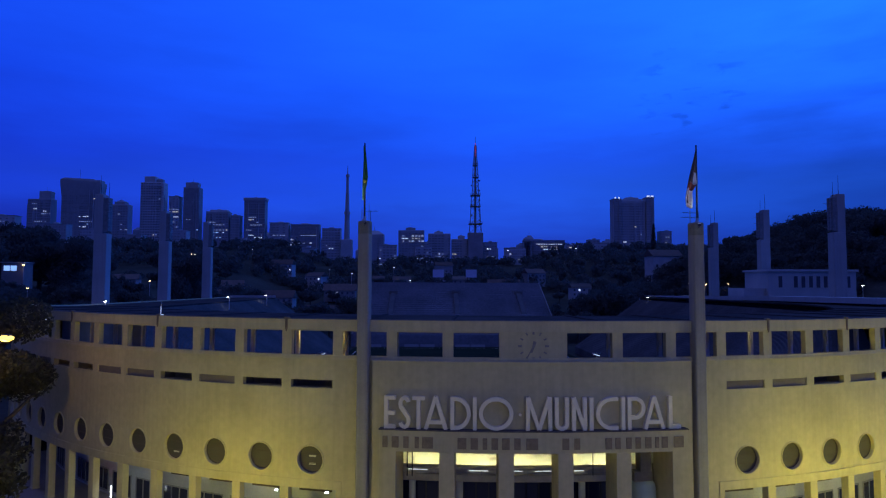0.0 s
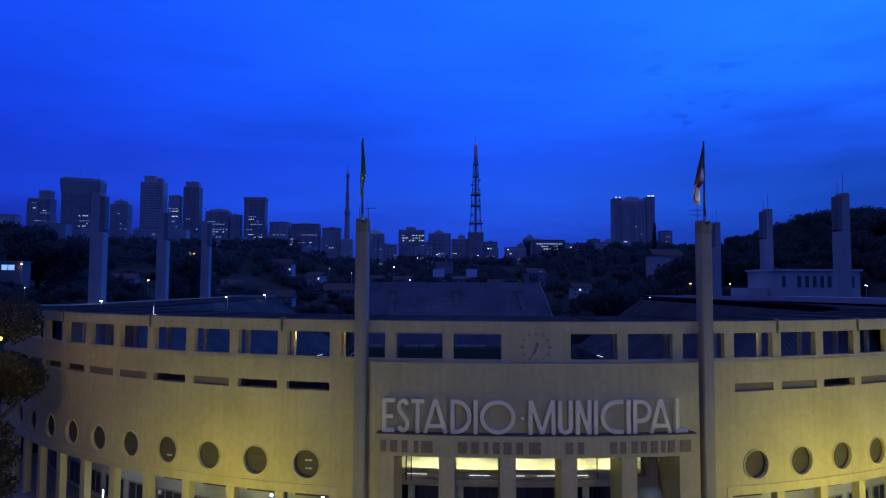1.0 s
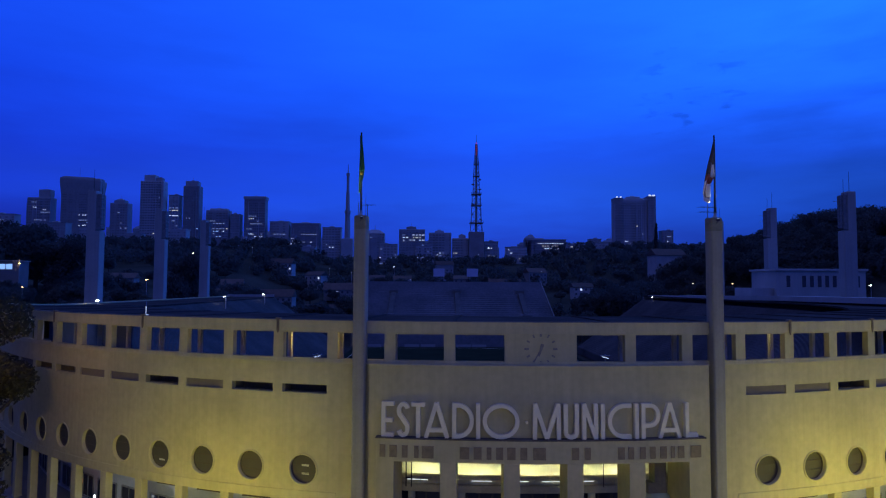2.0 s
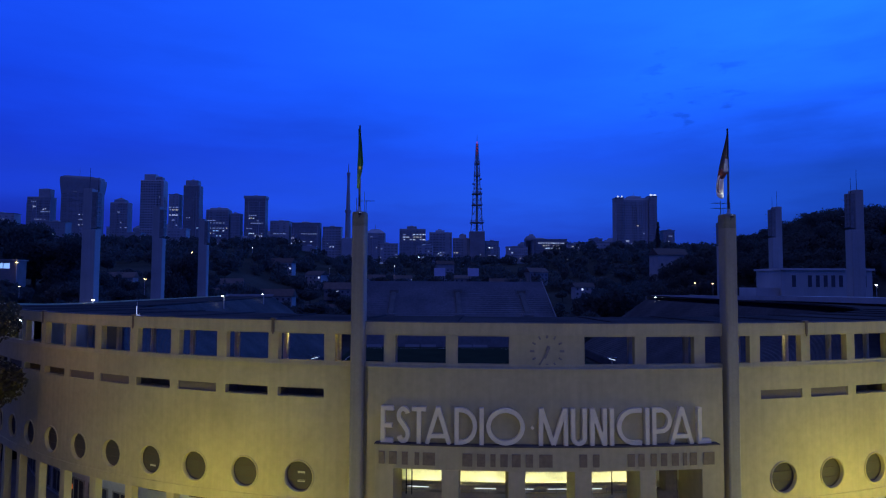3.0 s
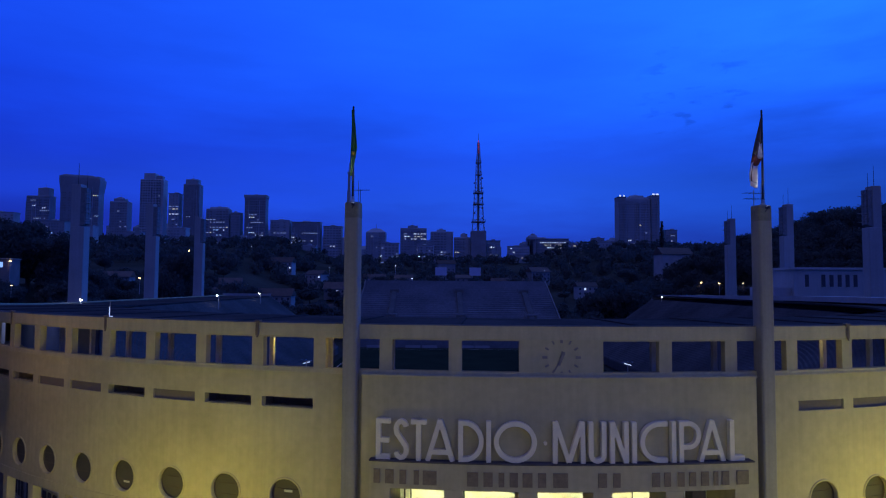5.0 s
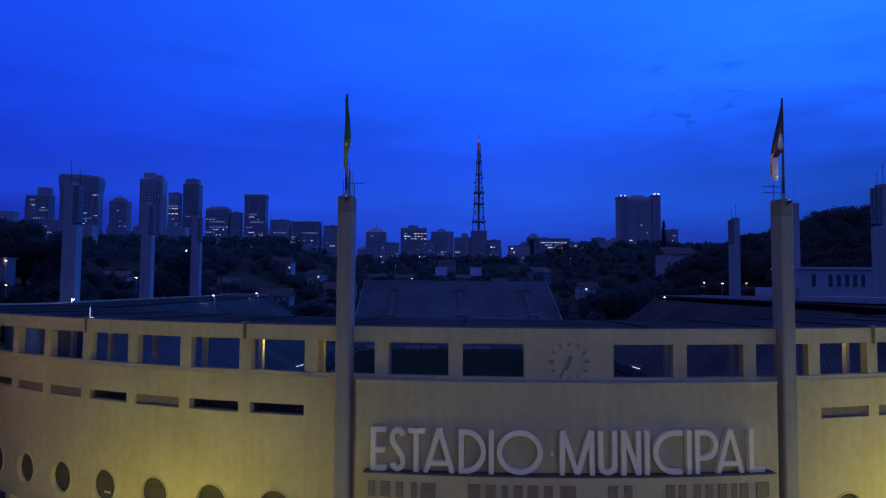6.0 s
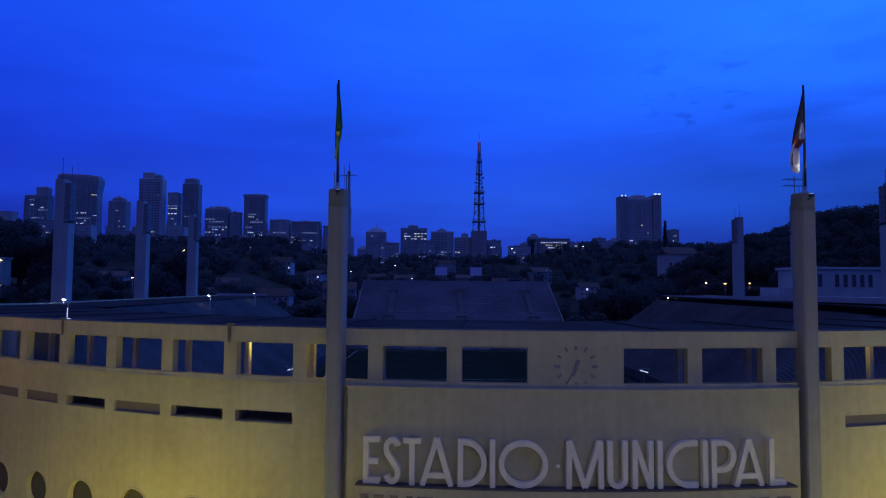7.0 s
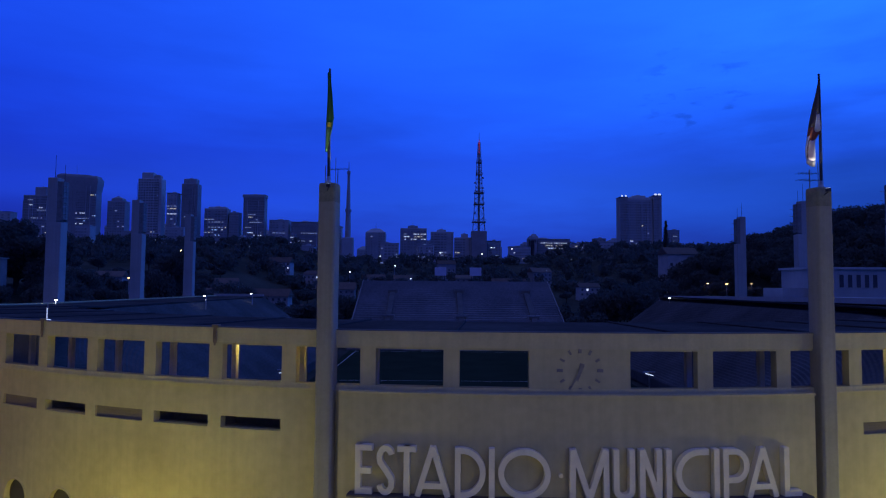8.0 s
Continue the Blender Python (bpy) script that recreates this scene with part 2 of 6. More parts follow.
CANOPY = material("dull_canopy_paint", (0.60, 0.56, 0.45), 0.8, var=0.15, scale=0.8, fine=8.0, bump=0.1)
BROWN = material("brown_board", (0.085, 0.065, 0.05), 0.8, var=0.2, scale=1.0, fine=8.0, bump=0.1)
SHAFTGREY = material("mast_steel", (0.42, 0.41, 0.41), 0.7, 0.1, var=0.15, scale=0.1, fine=1.0, bump=0.05)
LATTICE = material("painted_steel_lattice", (0.34, 0.32, 0.32), 0.7, 0.1, var=0.2, scale=0.1, fine=1.0, bump=0.05)
PORTGLASS = glass("porthole_glass", (0.092, 0.085, 0.074), 0.6, 0.12)
# bluish base colour stands in for sky reflected in the panes
DOORGLASS = glass("door_glass", (0.03, 0.034, 0.06), 0.12)
FLAGGREEN = material("green_flag_cloth", (0.03, 0.15, 0.04), 0.85, var=0.15, scale=2.0, fine=20.0, bump=0.1)
FLAGYELLOW = material("yellow_flag_cloth", (0.62, 0.50, 0.04), 0.85, var=0.1, scale=2.0, fine=20.0, bump=0.1)
FLAGWHITE = material("white_flag_cloth", (0.75, 0.75, 0.75), 0.85, var=0.1, scale=2.0, fine=20.0, bump=0.1)
FLAGLIME = material("pale_green_flag_cloth", (0.10, 0.27, 0.08), 0.85, var=0.15, scale=2.0, fine=20.0, bump=0.1)
FLAGDARK = material("dark_flag_cloth", (0.085, 0.065, 0.07), 0.85, var=0.1, scale=2.0, fine=20.0, bump=0.1)
FLAGRED = material("red_flag_cloth", (0.24, 0.06, 0.035), 0.85, var=0.1, scale=2.0, fine=20.0, bump=0.1)
BOARD = material("pale_board", (0.62, 0.60, 0.72), 0.6, var=0.08, scale=0.6, fine=6.0, bump=0.05)
ORANGE = material("orange_lit_sign", (0.8, 0.18, 0.04), 0.5, var=0.05, bump=0.0, emit=0.55)


def glow(name, color, strength):
    return material(name, color, 0.5, var=0.02, bump=0.0, emit=strength)


GLOW_WARM = glow("warm_bulb", (1.0, 0.66, 0.28), 9.0)
GLOW_WHITE = glow("white_bulb", (0.85, 0.95, 1.0), 9.0)
GLOW_SODIUM = glow("sodium_bulb", (1.0, 0.74, 0.16), 1.7)
GLOW_RED = glow("red_beacon", (1.0, 0.05, 0.12), 0.5)
PANE_WHITE = glow("lit_pane_white", (0.62, 0.74, 1.0), 1.0)
PANE_BLUE = glow("lit_pane_blue", (0.30, 0.55, 1.0), 0.9)
PANE_WARM = glow("lit_pane_warm", (1.0, 0.93, 0.62), 0.55)
PANE_TUBE = glow("fluorescent_tube", (0.85, 0.93, 1.0), 1.3)
PANE_DIM = glow("lit_pane_dim", (0.42, 0.56, 0.86), 0.36)
# faint glow that paints reflections on the porthole glass
REFLECT_STRIP = glow("painted_reflection", (0.42, 0.40, 0.34), 0.13)


# ---- mesh helpers ----
RAD, BAY = 69.73, 4.2


def arc(s, off, z):
    """A place on the curved front: s metres along it, off metres out of the wall's face."""
    a, r = s / RAD, RAD + off
    return (r * math.sin(a), RAD - r * math.cos(a), z)


def on_arc(s, off=0.0, z=0.0):
    x, y, z = arc(s, off, z)
    return pose(x, y, z, 0, 0, math.degrees(s / RAD))


class Build:
    def __init__(self):
        self.v, self.f = [], []

    def add(self, verts, faces):
        n = len(self.v)
        self.v += verts
        self.f += [tuple(i + n for i in q) for q in faces]
        return self

    def box(self, x0, x1, y0, y1, z0, z1):
        v = [(x, y, z) for z in (z0, z1) for y in (y0, y1) for x in (x0, x1)]
        return self.add(v, [(0, 2, 3, 1), (4, 5, 7, 6), (0, 1, 5, 4), (2, 6, 7, 3), (0, 4, 6, 2), (1, 3, 7, 5)])

    def bevel_box(self, x0, x1, y0, y1, z0, z1, b=0.03):
        """A box with chamfered upright edges and top."""
        ring = lambda i, z: [(x0 + i, y0 + b, z), (x0 + b, y0 + i, z), (x1 - b, y0 + i, z), (x1 - i, y0 + b, z),
                             (x1 - i, y1 - b, z), (x1 - b, y1 - i, z), (x0 + b, y1 - i, z), (x0 + i, y1 - b, z)]
        return self.rings([ring(0, z0), ring(0, z1 - b), ring(b * 0.7, z1)])

    def rings(self, rings, cap=True, closed=True):
        n, k = len(rings[0]), len(rings)
        v = [p for r in rings for p in r]
        f = []
        for i in range(k - 1):
            for j in range(n if closed else n - 1):
                f.append((i * n + j, i * n + (j + 1) % n, (i + 1) * n + (j + 1) % n, (i + 1) * n + j))
        if cap:
            f += [tuple(reversed(range(n))), tuple(range((k - 1) * n, k * n))]
        return self.add(v, f)

    def abox(self, s0, s1, o0, o1, z0, z1, step=1.0):
        """A box bent along the front; o0 is the inner, o1 the outer side."""
        n = max(1, math.ceil(abs(s1 - s0) / step))
        rings = []
        for i in range(n + 1):
            s = s0 + (s1 - s0) * i / n
            rings.append([arc(s, o1, z0), arc(s, o0, z0), arc(s, o0, z1), arc(s, o1, z1)])
        return self.rings(rings)

    def tube(self, a, b, r0, r1=None, n=8):
        a, b = Vector(a), Vector(b)
        r1 = r0 if r1 is None else r1
        q = (b - a).to_track_quat("Z", "Y")
        ring = lambda c, r: [tuple(c + q @ Vector((r * math.cos(t), r * math.sin(t), 0))) for t in (2 * math.pi * i / n for i in range(n))]
        return self.rings([ring(a, r0), ring(b, r1)])

    def lathe(self, c, prof, n=12):
        cx, cy, cz = c
        return self.rings([[(cx + r * math.cos(2 * math.pi * i / n), cy + r * math.sin(2 * math.pi * i / n), cz + z) for i in range(n)] for r, z in prof])

    def mesh(self, name, mat, smooth=False):
        me = bpy.data.meshes.new(name)
        me.from_pydata(self.v, [], self.f)
        me.materials.append(mat)
        if smooth:
            me.polygons.foreach_set("use_smooth", [True] * len(me.polygons))
        me.validate()
        bm = bmesh.new()
        bm.from_mesh(me)
        bmesh.ops.recalc_face_normals(bm, faces=bm.faces)
        bm.to_mesh(me)
        bm.free()
        return me


def part(name, b, mat, parent=None, label="", smooth=False):
    ob = new(name, b if isinstance(b, bpy.types.Mesh) else b.mesh(name, mat, smooth))
    ob.parent = parent
    if label:
        ob["label"] = label
    return ob


def thing(name, label, category, m=None, group="", kind=""):
    ob = new(name)
    ob.empty_display_size = 0.2
    if m is not None:
        ob.matrix_basis = m
    return tagged(ob, label, category, group, kind)


def fixed(name, b, mat, label, category, smooth=False):
    return tagged(part(name, b, mat, None, "", smooth), label, category, "", "structure")


# ---- ground ----
def smooth01(a):
    a = min(max(a, 0.0), 1.0)
    return a * a * (3 - 2 * a)


def land(x, y):
    """The height of the ground: a flat square before the front, a valley floor, hills at its sides and far end."""
    side = smooth01((abs(x) - (104 if x < 0 else 88)) / 75) * smooth01((y - 50) / 70)
    z = (20 if x < 0 else 17) * side
    z += 46 * smooth01((y - 215) / 520) + 10 * smooth01((y - 700) / 700)
    hx, hy = (x - 180) / 57, (y - 235) / 75
    z += 30 * math.exp(-hx * hx - hy * hy)
    hx, hy = (x - 110) / 24, (y - 240) / 55
    z += 17 * math.exp(-hx * hx - hy * hy)
    z += 3.0 * noise.noise((x * 0.012, y * 0.012, 0.3)) * smooth01((y - 200) / 80)
    return z


def ground():
    xs = sorted(set([-4000, -2500, -1600, -1100] + list(range(-800, 801, 25)) + [1100, 1600, 2500, 4000]))
    ys = sorted(set([-3000, -1500, -700, -300, -150] + list(range(-75, 1001, 25)) + [1200, 1600, 2400, 4200]))
    b = Build()
    b.v = [(x, y, land(x, y) - 0.02) for y in ys for x in xs]
    n = len(xs)
    b.f = [(j * n + i, j * n + i + 1, (j + 1) * n + i + 1, (j + 1) * n + i) for j in range(len(ys) - 1) for i in range(n - 1)]
    fixed("ground", b, EARTH, "dark valley ground rising to wooded hills", "ground", True)
    fixed("plaza", Build().box(-120, 120, -140, -14, 0, 0.05), ASPHALT, "dark asphalt square before the stadium", "road")
    fixed("pavement", Build().abox(-62, 62, 2.5, 13, 0.0, 0.17, 2.0), PAVING, "pale paved forecourt along the stadium front", "pavement")


ground()


# ---- the stadium's curved front ----
KMAX = 16                      # bays built in full on each side of the clock
HALF = 0.5 * BAY
Z_LOG, Z_STR, Z_SL0, Z_SL1, Z_SILL, Z_W0, Z_W1, Z_TOP = 5.40, 6.05, 12.88, 13.50, 15.05, 15.37, 17.20, 18.08
WING0 = 3.40 * BAY             # where the wings begin
PORT_Z, PORT_R = 7.51, 1.02


def porthole_cell(b, s, half, z0, z1, depth):
    """A piece of wall from z0 to z1 with a round hole through it."""
    n = 40
    circ, rim = [], []
    for i in range(n):
        t = 2 * math.pi * i / n
        c, d = math.cos(t), math.sin(t)
        circ.append((s + PORT_R * c, PORT_Z + PORT_R * d))
        k = min(half / abs(c) if abs(c) > 1e-6 else 1e9, ((z1 - PORT_Z) if d > 0 else (PORT_Z - z0)) / abs(d) if abs(d) > 1e-6 else 1e9)
        rim.append((s + k * c, PORT_Z + k * d))
    v = [arc(p[0], 0, p[1]) for p in rim] + [arc(p[0], 0, p[1]) for p in circ]
    v += [arc(p[0], -depth, p[1]) for p in circ] + [arc(p[0], -depth, p[1]) for p in rim]
    f = []
    for a in range(3):
        for i in range(n):
            j = (i + 1) % n
            f.append((a * n + i, a * n + j, (a + 1) * n + j, (a + 1) * n + i))
    b.add(v, f)
    for cs, cz in ((-1, z0), (1, z0), (1, z1), (-1, z1)):
        # corner pieces left by the round fan
        near = sorted(range(n), key=lambda i: (rim[i][0] - s - cs * half) ** 2 + (rim[i][1] - cz) ** 2)[:2]
        b.add([arc(s + cs * half, 0, cz), arc(*(rim[near[0]][0], 0, rim[near[0]][1])), arc(*(rim[near[1]][0], 0, rim[near[1]][1]))], [(0, 1, 2)])


def front_wall():
    T = 0.45
    # lintel over the gallery, with its openings below
    b = Build()
    S = (KMAX + 0.5) * BAY
    b.abox(-S, S, -T, 0, Z_W1, Z_TOP - 0.12)
    b.abox(-S, S, -T, 0, Z_SL1, Z_W0)
    AW = 1.705
    b.abox(-HALF, HALF, -T, 0, Z_W0, Z_W1)
    wall = fixed("wall_gallery", b, CREAM, "cream painted curved parapet wall with wide gallery openings", "wall")
    for k in range(-KMAX - 1, KMAX + 1):
        c = (k + 0.5) * BAY
        a0, a1 = c - (HALF - AW), c + (HALF - AW)
        if k == -KMAX - 1:
            a0 = c
        if k == KMAX:
            a1 = c
        if k == -1:
            a1 = c
        if k == 0:
            a0 = c
        part("pier", Build().abox(a0, a1, -T, 0, Z_W0, Z_W1, 0.45), CREAM, wall)
    for side in (-1, 1):
        b = Build()
        a0, a1 = sorted((side * WING0, side * S))
        b.abox(a0, a1, -T, 0, Z_STR, PORT_Z - 1.3)
        b.abox(a0, a1, -T, 0, PORT_Z + 1.3, Z_SL0)
        first = sorted((side * WING0, side * (4 * BAY - 1.3)))
        b.abox(first[0], first[1], -T, 0, PORT_Z - 1.3, PORT_Z + 1.3)
        f2 = sorted((side * WING0, side * (4 * BAY - 1.716)))
        b.abox(f2[0], f2[1], -T, 0, Z_SL0, Z_SL1)
        bays = []
        for k in range(4, KMAX + 1):
            c = side * k * BAY
            cell = Build()
            porthole_cell(cell, c, 1.3, PORT_Z - 1.3, PORT_Z + 1.3, T)
            bays.append(("window_surround", cell))
            for e in (-1, 1):
                q = sorted((c + e * 1.3, c + e * HALF))
                if k > 4 or e == side:
                    bays.append(("wall_panel", Build().abox(q[0], q[1], -T, 0, PORT_Z - 1.3, PORT_Z + 1.3)))
                q = sorted((c + e * 1.716, c + e * HALF))
                if k > 4 or e == side:
                    bays.append(("slot_pier", Build().abox(q[0], q[1], -T, 0, Z_SL0, Z_SL1)))
        # the lower storey of the wing: lintel and columns of the open loggia, a little proud
        P = 0.07
        e0 = sorted((side * WING0, side * (WING0 + 0.42)))
        fixed("lintel_loggia_west" if side < 0 else "lintel_loggia_east", Build().abox(a0, a1, -T, P, Z_LOG, Z_STR), CREAM, "cream lintel over the open loggia", "trim")
        fixed("jamb_loggia_west" if side < 0 else "jamb_loggia_east", Build().abox(e0[0], e0[1], -T, P, 0, Z_LOG), CREAM, "cream end jamb of the loggia", "trim")
        wing = fixed("wall_wing_west" if side < 0 else "wall_wing_east", b, CREAM,
                     "cream curved wing wall with round windows and narrow slots", "wall")
        for name, cell in bays:
            part(name, cell, CREAM, wing)
    # middle wall, behind the portal
    b = Build()
    MID = 3.0 * BAY - 0.77      # a narrow recess is left beside each pylon
    b.abox(-WING0, WING0, -T, 0, 9.0, Z_SL1)
    b.abox(-MID, MID, 0, 0.45, 8.9, Z_SILL - 0.004)
    for side in (-1, 1):
        q = sorted((side * WING0, side * 11.1))
        b.abox(q[0], q[1], -T, 0, 0, 9.0)
        q = sorted((side * MID, side * 11.1))
        b.abox(q[0], q[1], 0, 0.45, 0, 8.9)
    fixed("wall_middle", b, CREAM, "plain cream wall above the stadium entrance", "wall")
    b = Build()
    b.abox(-S, S, -0.05, 0.10, Z_SILL, Z_SILL + 0.10)
    b.abox(-3.0 * BAY + 0.74, 3.0 * BAY - 0.74, 0.10, 0.52, Z_SILL, Z_SILL + 0.10)
    b.abox(-S, S, -0.05, 0.05, Z_SILL + 0.10, Z_W0)
    fixed("sill_band", b, TRIM, "cream sill moulding under the gallery openings", "trim")
    b = Build()
    b.abox(-S, S, -T - 0.1, 0.09, Z_TOP - 0.12, Z_TOP)
    b.abox(-S, S, -0.02, 0.05, Z_W1 + 0.10, Z_TOP - 0.12)
    fixed("cornice", b, TRIM, "cream cornice along the top of the curved front", "trim")
    fixed("coping", Build().abox(-S, S, -T - 0.06, 0.07, Z_TOP + 0.001, Z_TOP + 0.035), LEDGETOP, "dark coping on the cornice", "trim")


front_wall()


def loggia_columns():
    col = thing("column", "square cream loggia column under the wing", "column", on_arc(-4.5 * BAY), "loggia columns")
    part("shaft", Build().bevel_box(-0.37, 0.37, -0.07, 0.55, 0.17, Z_LOG, 0.03), CREAM, col)
    part("plinth", Build().bevel_box(-0.42, 0.42, -0.11, 0.58, 0.0, 0.35, 0.03), TRIM, col)
    for k in range(4, KMAX):
        for side in (-1, 1):
            if (side, k) != (-1, 4):
                copy_thing(col, on_arc(side * (k + 0.5) * BAY))


loggia_columns()


def loggia_inside():
    S = (KMAX + 0.5) * BAY
    for side in (-1, 1):
        a0, a1 = sorted((side * WING0, side * S))
        tag = "west" if side < 0 else "east"
        fixed("wall_loggia_" + tag, Build().abox(a0, a1, -4.4, -4.1, 0, Z_STR), LOGWALL, "grey wall at the back of the loggia", "wall")
        fixed("ceiling_loggia_" + tag, Build().abox(a0, a1, -4.1, -0.46, Z_LOG + 0.25, Z_LOG + 0.40), HALL, "pale loggia ceiling", "ceiling")
        fixed("floor_loggia_" + tag, Build().abox(a0, a1, -4.1, 2.5, 0.0, 0.17), PAVING, "paved loggia floor", "floor")
    win = thing("window_loggia", "wide dark glazed window in the loggia wall", "window", on_arc(-4 * BAY, -4.1, 0), "loggia windows", "structure")
    part("pane", Build().box(-1.5, 1.5, -0.03, 0.01, 0.6, 2.55), DOORGLASS, win)
    fr = Build().box(-1.6, 1.6, -0.08, 0.0, 2.55, 2.67).box(-1.6, 1.6, -0.12, 0.0, 0.48, 0.6)
    for x in (-1.6, -0.55, 0.45, 1.5):
        fr.box(x, x + 0.1, -0.08, 0.0, 0.6, 2.55)
    part("frame", fr, FLOODLAMP, win)
    for k in range(4, KMAX + 1):
        for side in (-1, 1):
            if (side, k) != (-1, 4):
                copy_thing(win, on_arc(side * k * BAY, -4.1, 0))
    fl = thing("wall_light", "small white floodlight under the loggia lintel", "light", on_arc(-4.635 * BAY, 0.12, 5.1), "loggia lights")
    hs = part("housing", Build().bevel_box(-0.16, 0.16, -0.02, 0.14, -0.10, 0.12, 0.03), DARKMETAL, fl)
    part("lens", Build().box(-0.12, 0.12, -0.045, -0.02, -0.07, 0.08), GLOW_WHITE, hs)
    copy_thing(fl, on_arc(-3.72 * BAY, -0.5, 5.0))
    ct = thing("ceiling_light", "plain white ceiling light in the loggia", "light", on_arc(-5.5 * BAY, -2.2, Z_LOG + 0.25), "loggia ceiling lights")
    cf = part("frame", Build().bevel_box(-0.7, 0.7, -0.15, 0.15, -0.06, 0.0, 0.02), PALEMETAL, ct)
    part("diffuser", Build().box(-0.62, 0.62, -0.11, 0.11, -0.085, -0.062), PANE_WHITE, cf)
    for k in (-7.5, -9.5, 5.5, 7.5):
        copy_thing(ct, on_arc(k * BAY, -2.2, Z_LOG + 0.25))
    for k in (-5.5, -7.5, -9.5, 5.5, 7.5):
        lamp("loggia_light", "AREA", on_arc(k * BAY, -2.2, Z_LOG + 0.15), 26, (0.80, 0.90, 1.0), 1.2, 0.25)
    pb = thing("pelmet", "long brown board hung under the loggia lintel", "board", on_arc(-4 * BAY, -1.1, 4.86), "loggia pelmets")
    part("board", Build().bevel_box(-1.35, 1.35, -0.03, 0.03, 0.0, 0.24, 0.01), BROWN, pb)
    for x in (-1.1, 1.1):
        part("hanger", Build().tube((x, 0, 0.24), (x, 0, 0.79), 0.02), DARKMETAL, pb)
    for k in (-5, -6, -7, 4, 5, 6):
        copy_thing(pb, on_arc(k * BAY, -1.1, 4.86))
    vt = thing("tube_light", "upright white tube light in the loggia", "light", on_arc(-9.15 * BAY, -1.0, 0.17))
    part("post", Build().tube((0, 0.05, 0), (0, 0.05, 2.7), 0.035), PALEMETAL, vt)
    part("tube", Build().tube((0, -0.03, 0.6), (0, -0.03, 2.6), 0.045), GLOW_WHITE, vt, "lit tube")
    sg = thing("lit_sign", "small orange lit sign hanging in the loggia", "sign", on_arc(-10.6 * BAY, -2.6, 2.45))
    part("box", Build().bevel_box(-0.8, 0.8, -0.1, 0.1, 0, 0.42, 0.03), ORANGE, sg)
    part("hanger", Build().tube((-0.6, 0, 0.42), (-0.6, 0, 3.2), 0.02), DARKMETAL, sg)
    part("hanger", Build().tube((0.6, 0, 0.42), (0.6, 0, 3.2), 0.02), DARKMETAL, sg)


loggia_inside()


def portholes():
    w = thing("porthole_window", "round window with pale raised rim and dark glass", "window", on_arc(-4 * BAY, 0, PORT_Z), "round windows")
    n = 40
    ring = Build()
    rows = []
    for r, y in ((PORT_R + 0.11, 0.0), (PORT_R + 0.11, -0.04), (PORT_R + 0.09, -0.06), (PORT_R + 0.03, -0.06), (PORT_R - 0.01, -0.04), (PORT_R - 0.01, 0.10)):
        rows.append([(r * math.cos(2 * math.pi * i / n), y, r * math.sin(2 * math.pi * i / n)) for i in range(n)])
    ring.rings(rows, cap=False)
    part("rim", ring, CREAM, w, "", True)
    disc = [(PORT_R * 1.01 * math.cos(2 * math.pi * i / n), 0.0, PORT_R * 1.01 * math.sin(2 * math.pi * i / n)) for i in range(n)]
    part("glass", Build().rings([[(x, 0.30, z) for x, y, z in disc], [(x, 0.33, z) for x, y, z in disc]]), PORTGLASS, w)
    fr = Build().rings([[(x * 0.99, 0.24, z * 0.99) for x, y, z in disc], [(x * 0.92, 0.24, z * 0.92) for x, y, z in disc],
                        [(x * 0.92, 0.30, z * 0.92) for x, y, z in disc], [(x * 0.99, 0.30, z * 0.99) for x, y, z in disc]], cap=False)
    sash = part("sash", fr, BROWN, w)
    for z in (-0.34, 0.34):
        h = 0.95 * math.sqrt(PORT_R ** 2 - z * z)
        part("bar", Build().box(-h, h, 0.25, 0.298, z - 0.012, z + 0.012), BROWN, sash)
    for k in range(4, KMAX + 1):
        for side in (-1, 1):
            if (side, k) != (-1, 4):
                o = copy_thing(w, on_arc(side * k * BAY, 0, PORT_Z))
                if (side, k) == (-1, 7):
                    part("light_strip", Build().bevel_box(-0.28, 0.28, 0.285, 0.298, -0.55, -0.42, 0.01), REFLECT_STRIP, o, "faintly glowing strip painted as a reflection in the glass")
    # glowing strips on the glass stand in for reflected light
    for z in (0.14, -0.44):
        part("light_strip", Build().bevel_box(-0.22, 0.34, 0.285, 0.298, z, z + 0.14, 0.01), REFLECT_STRIP, w, "faintly glowing strip painted as a reflection in the glass")


portholes()


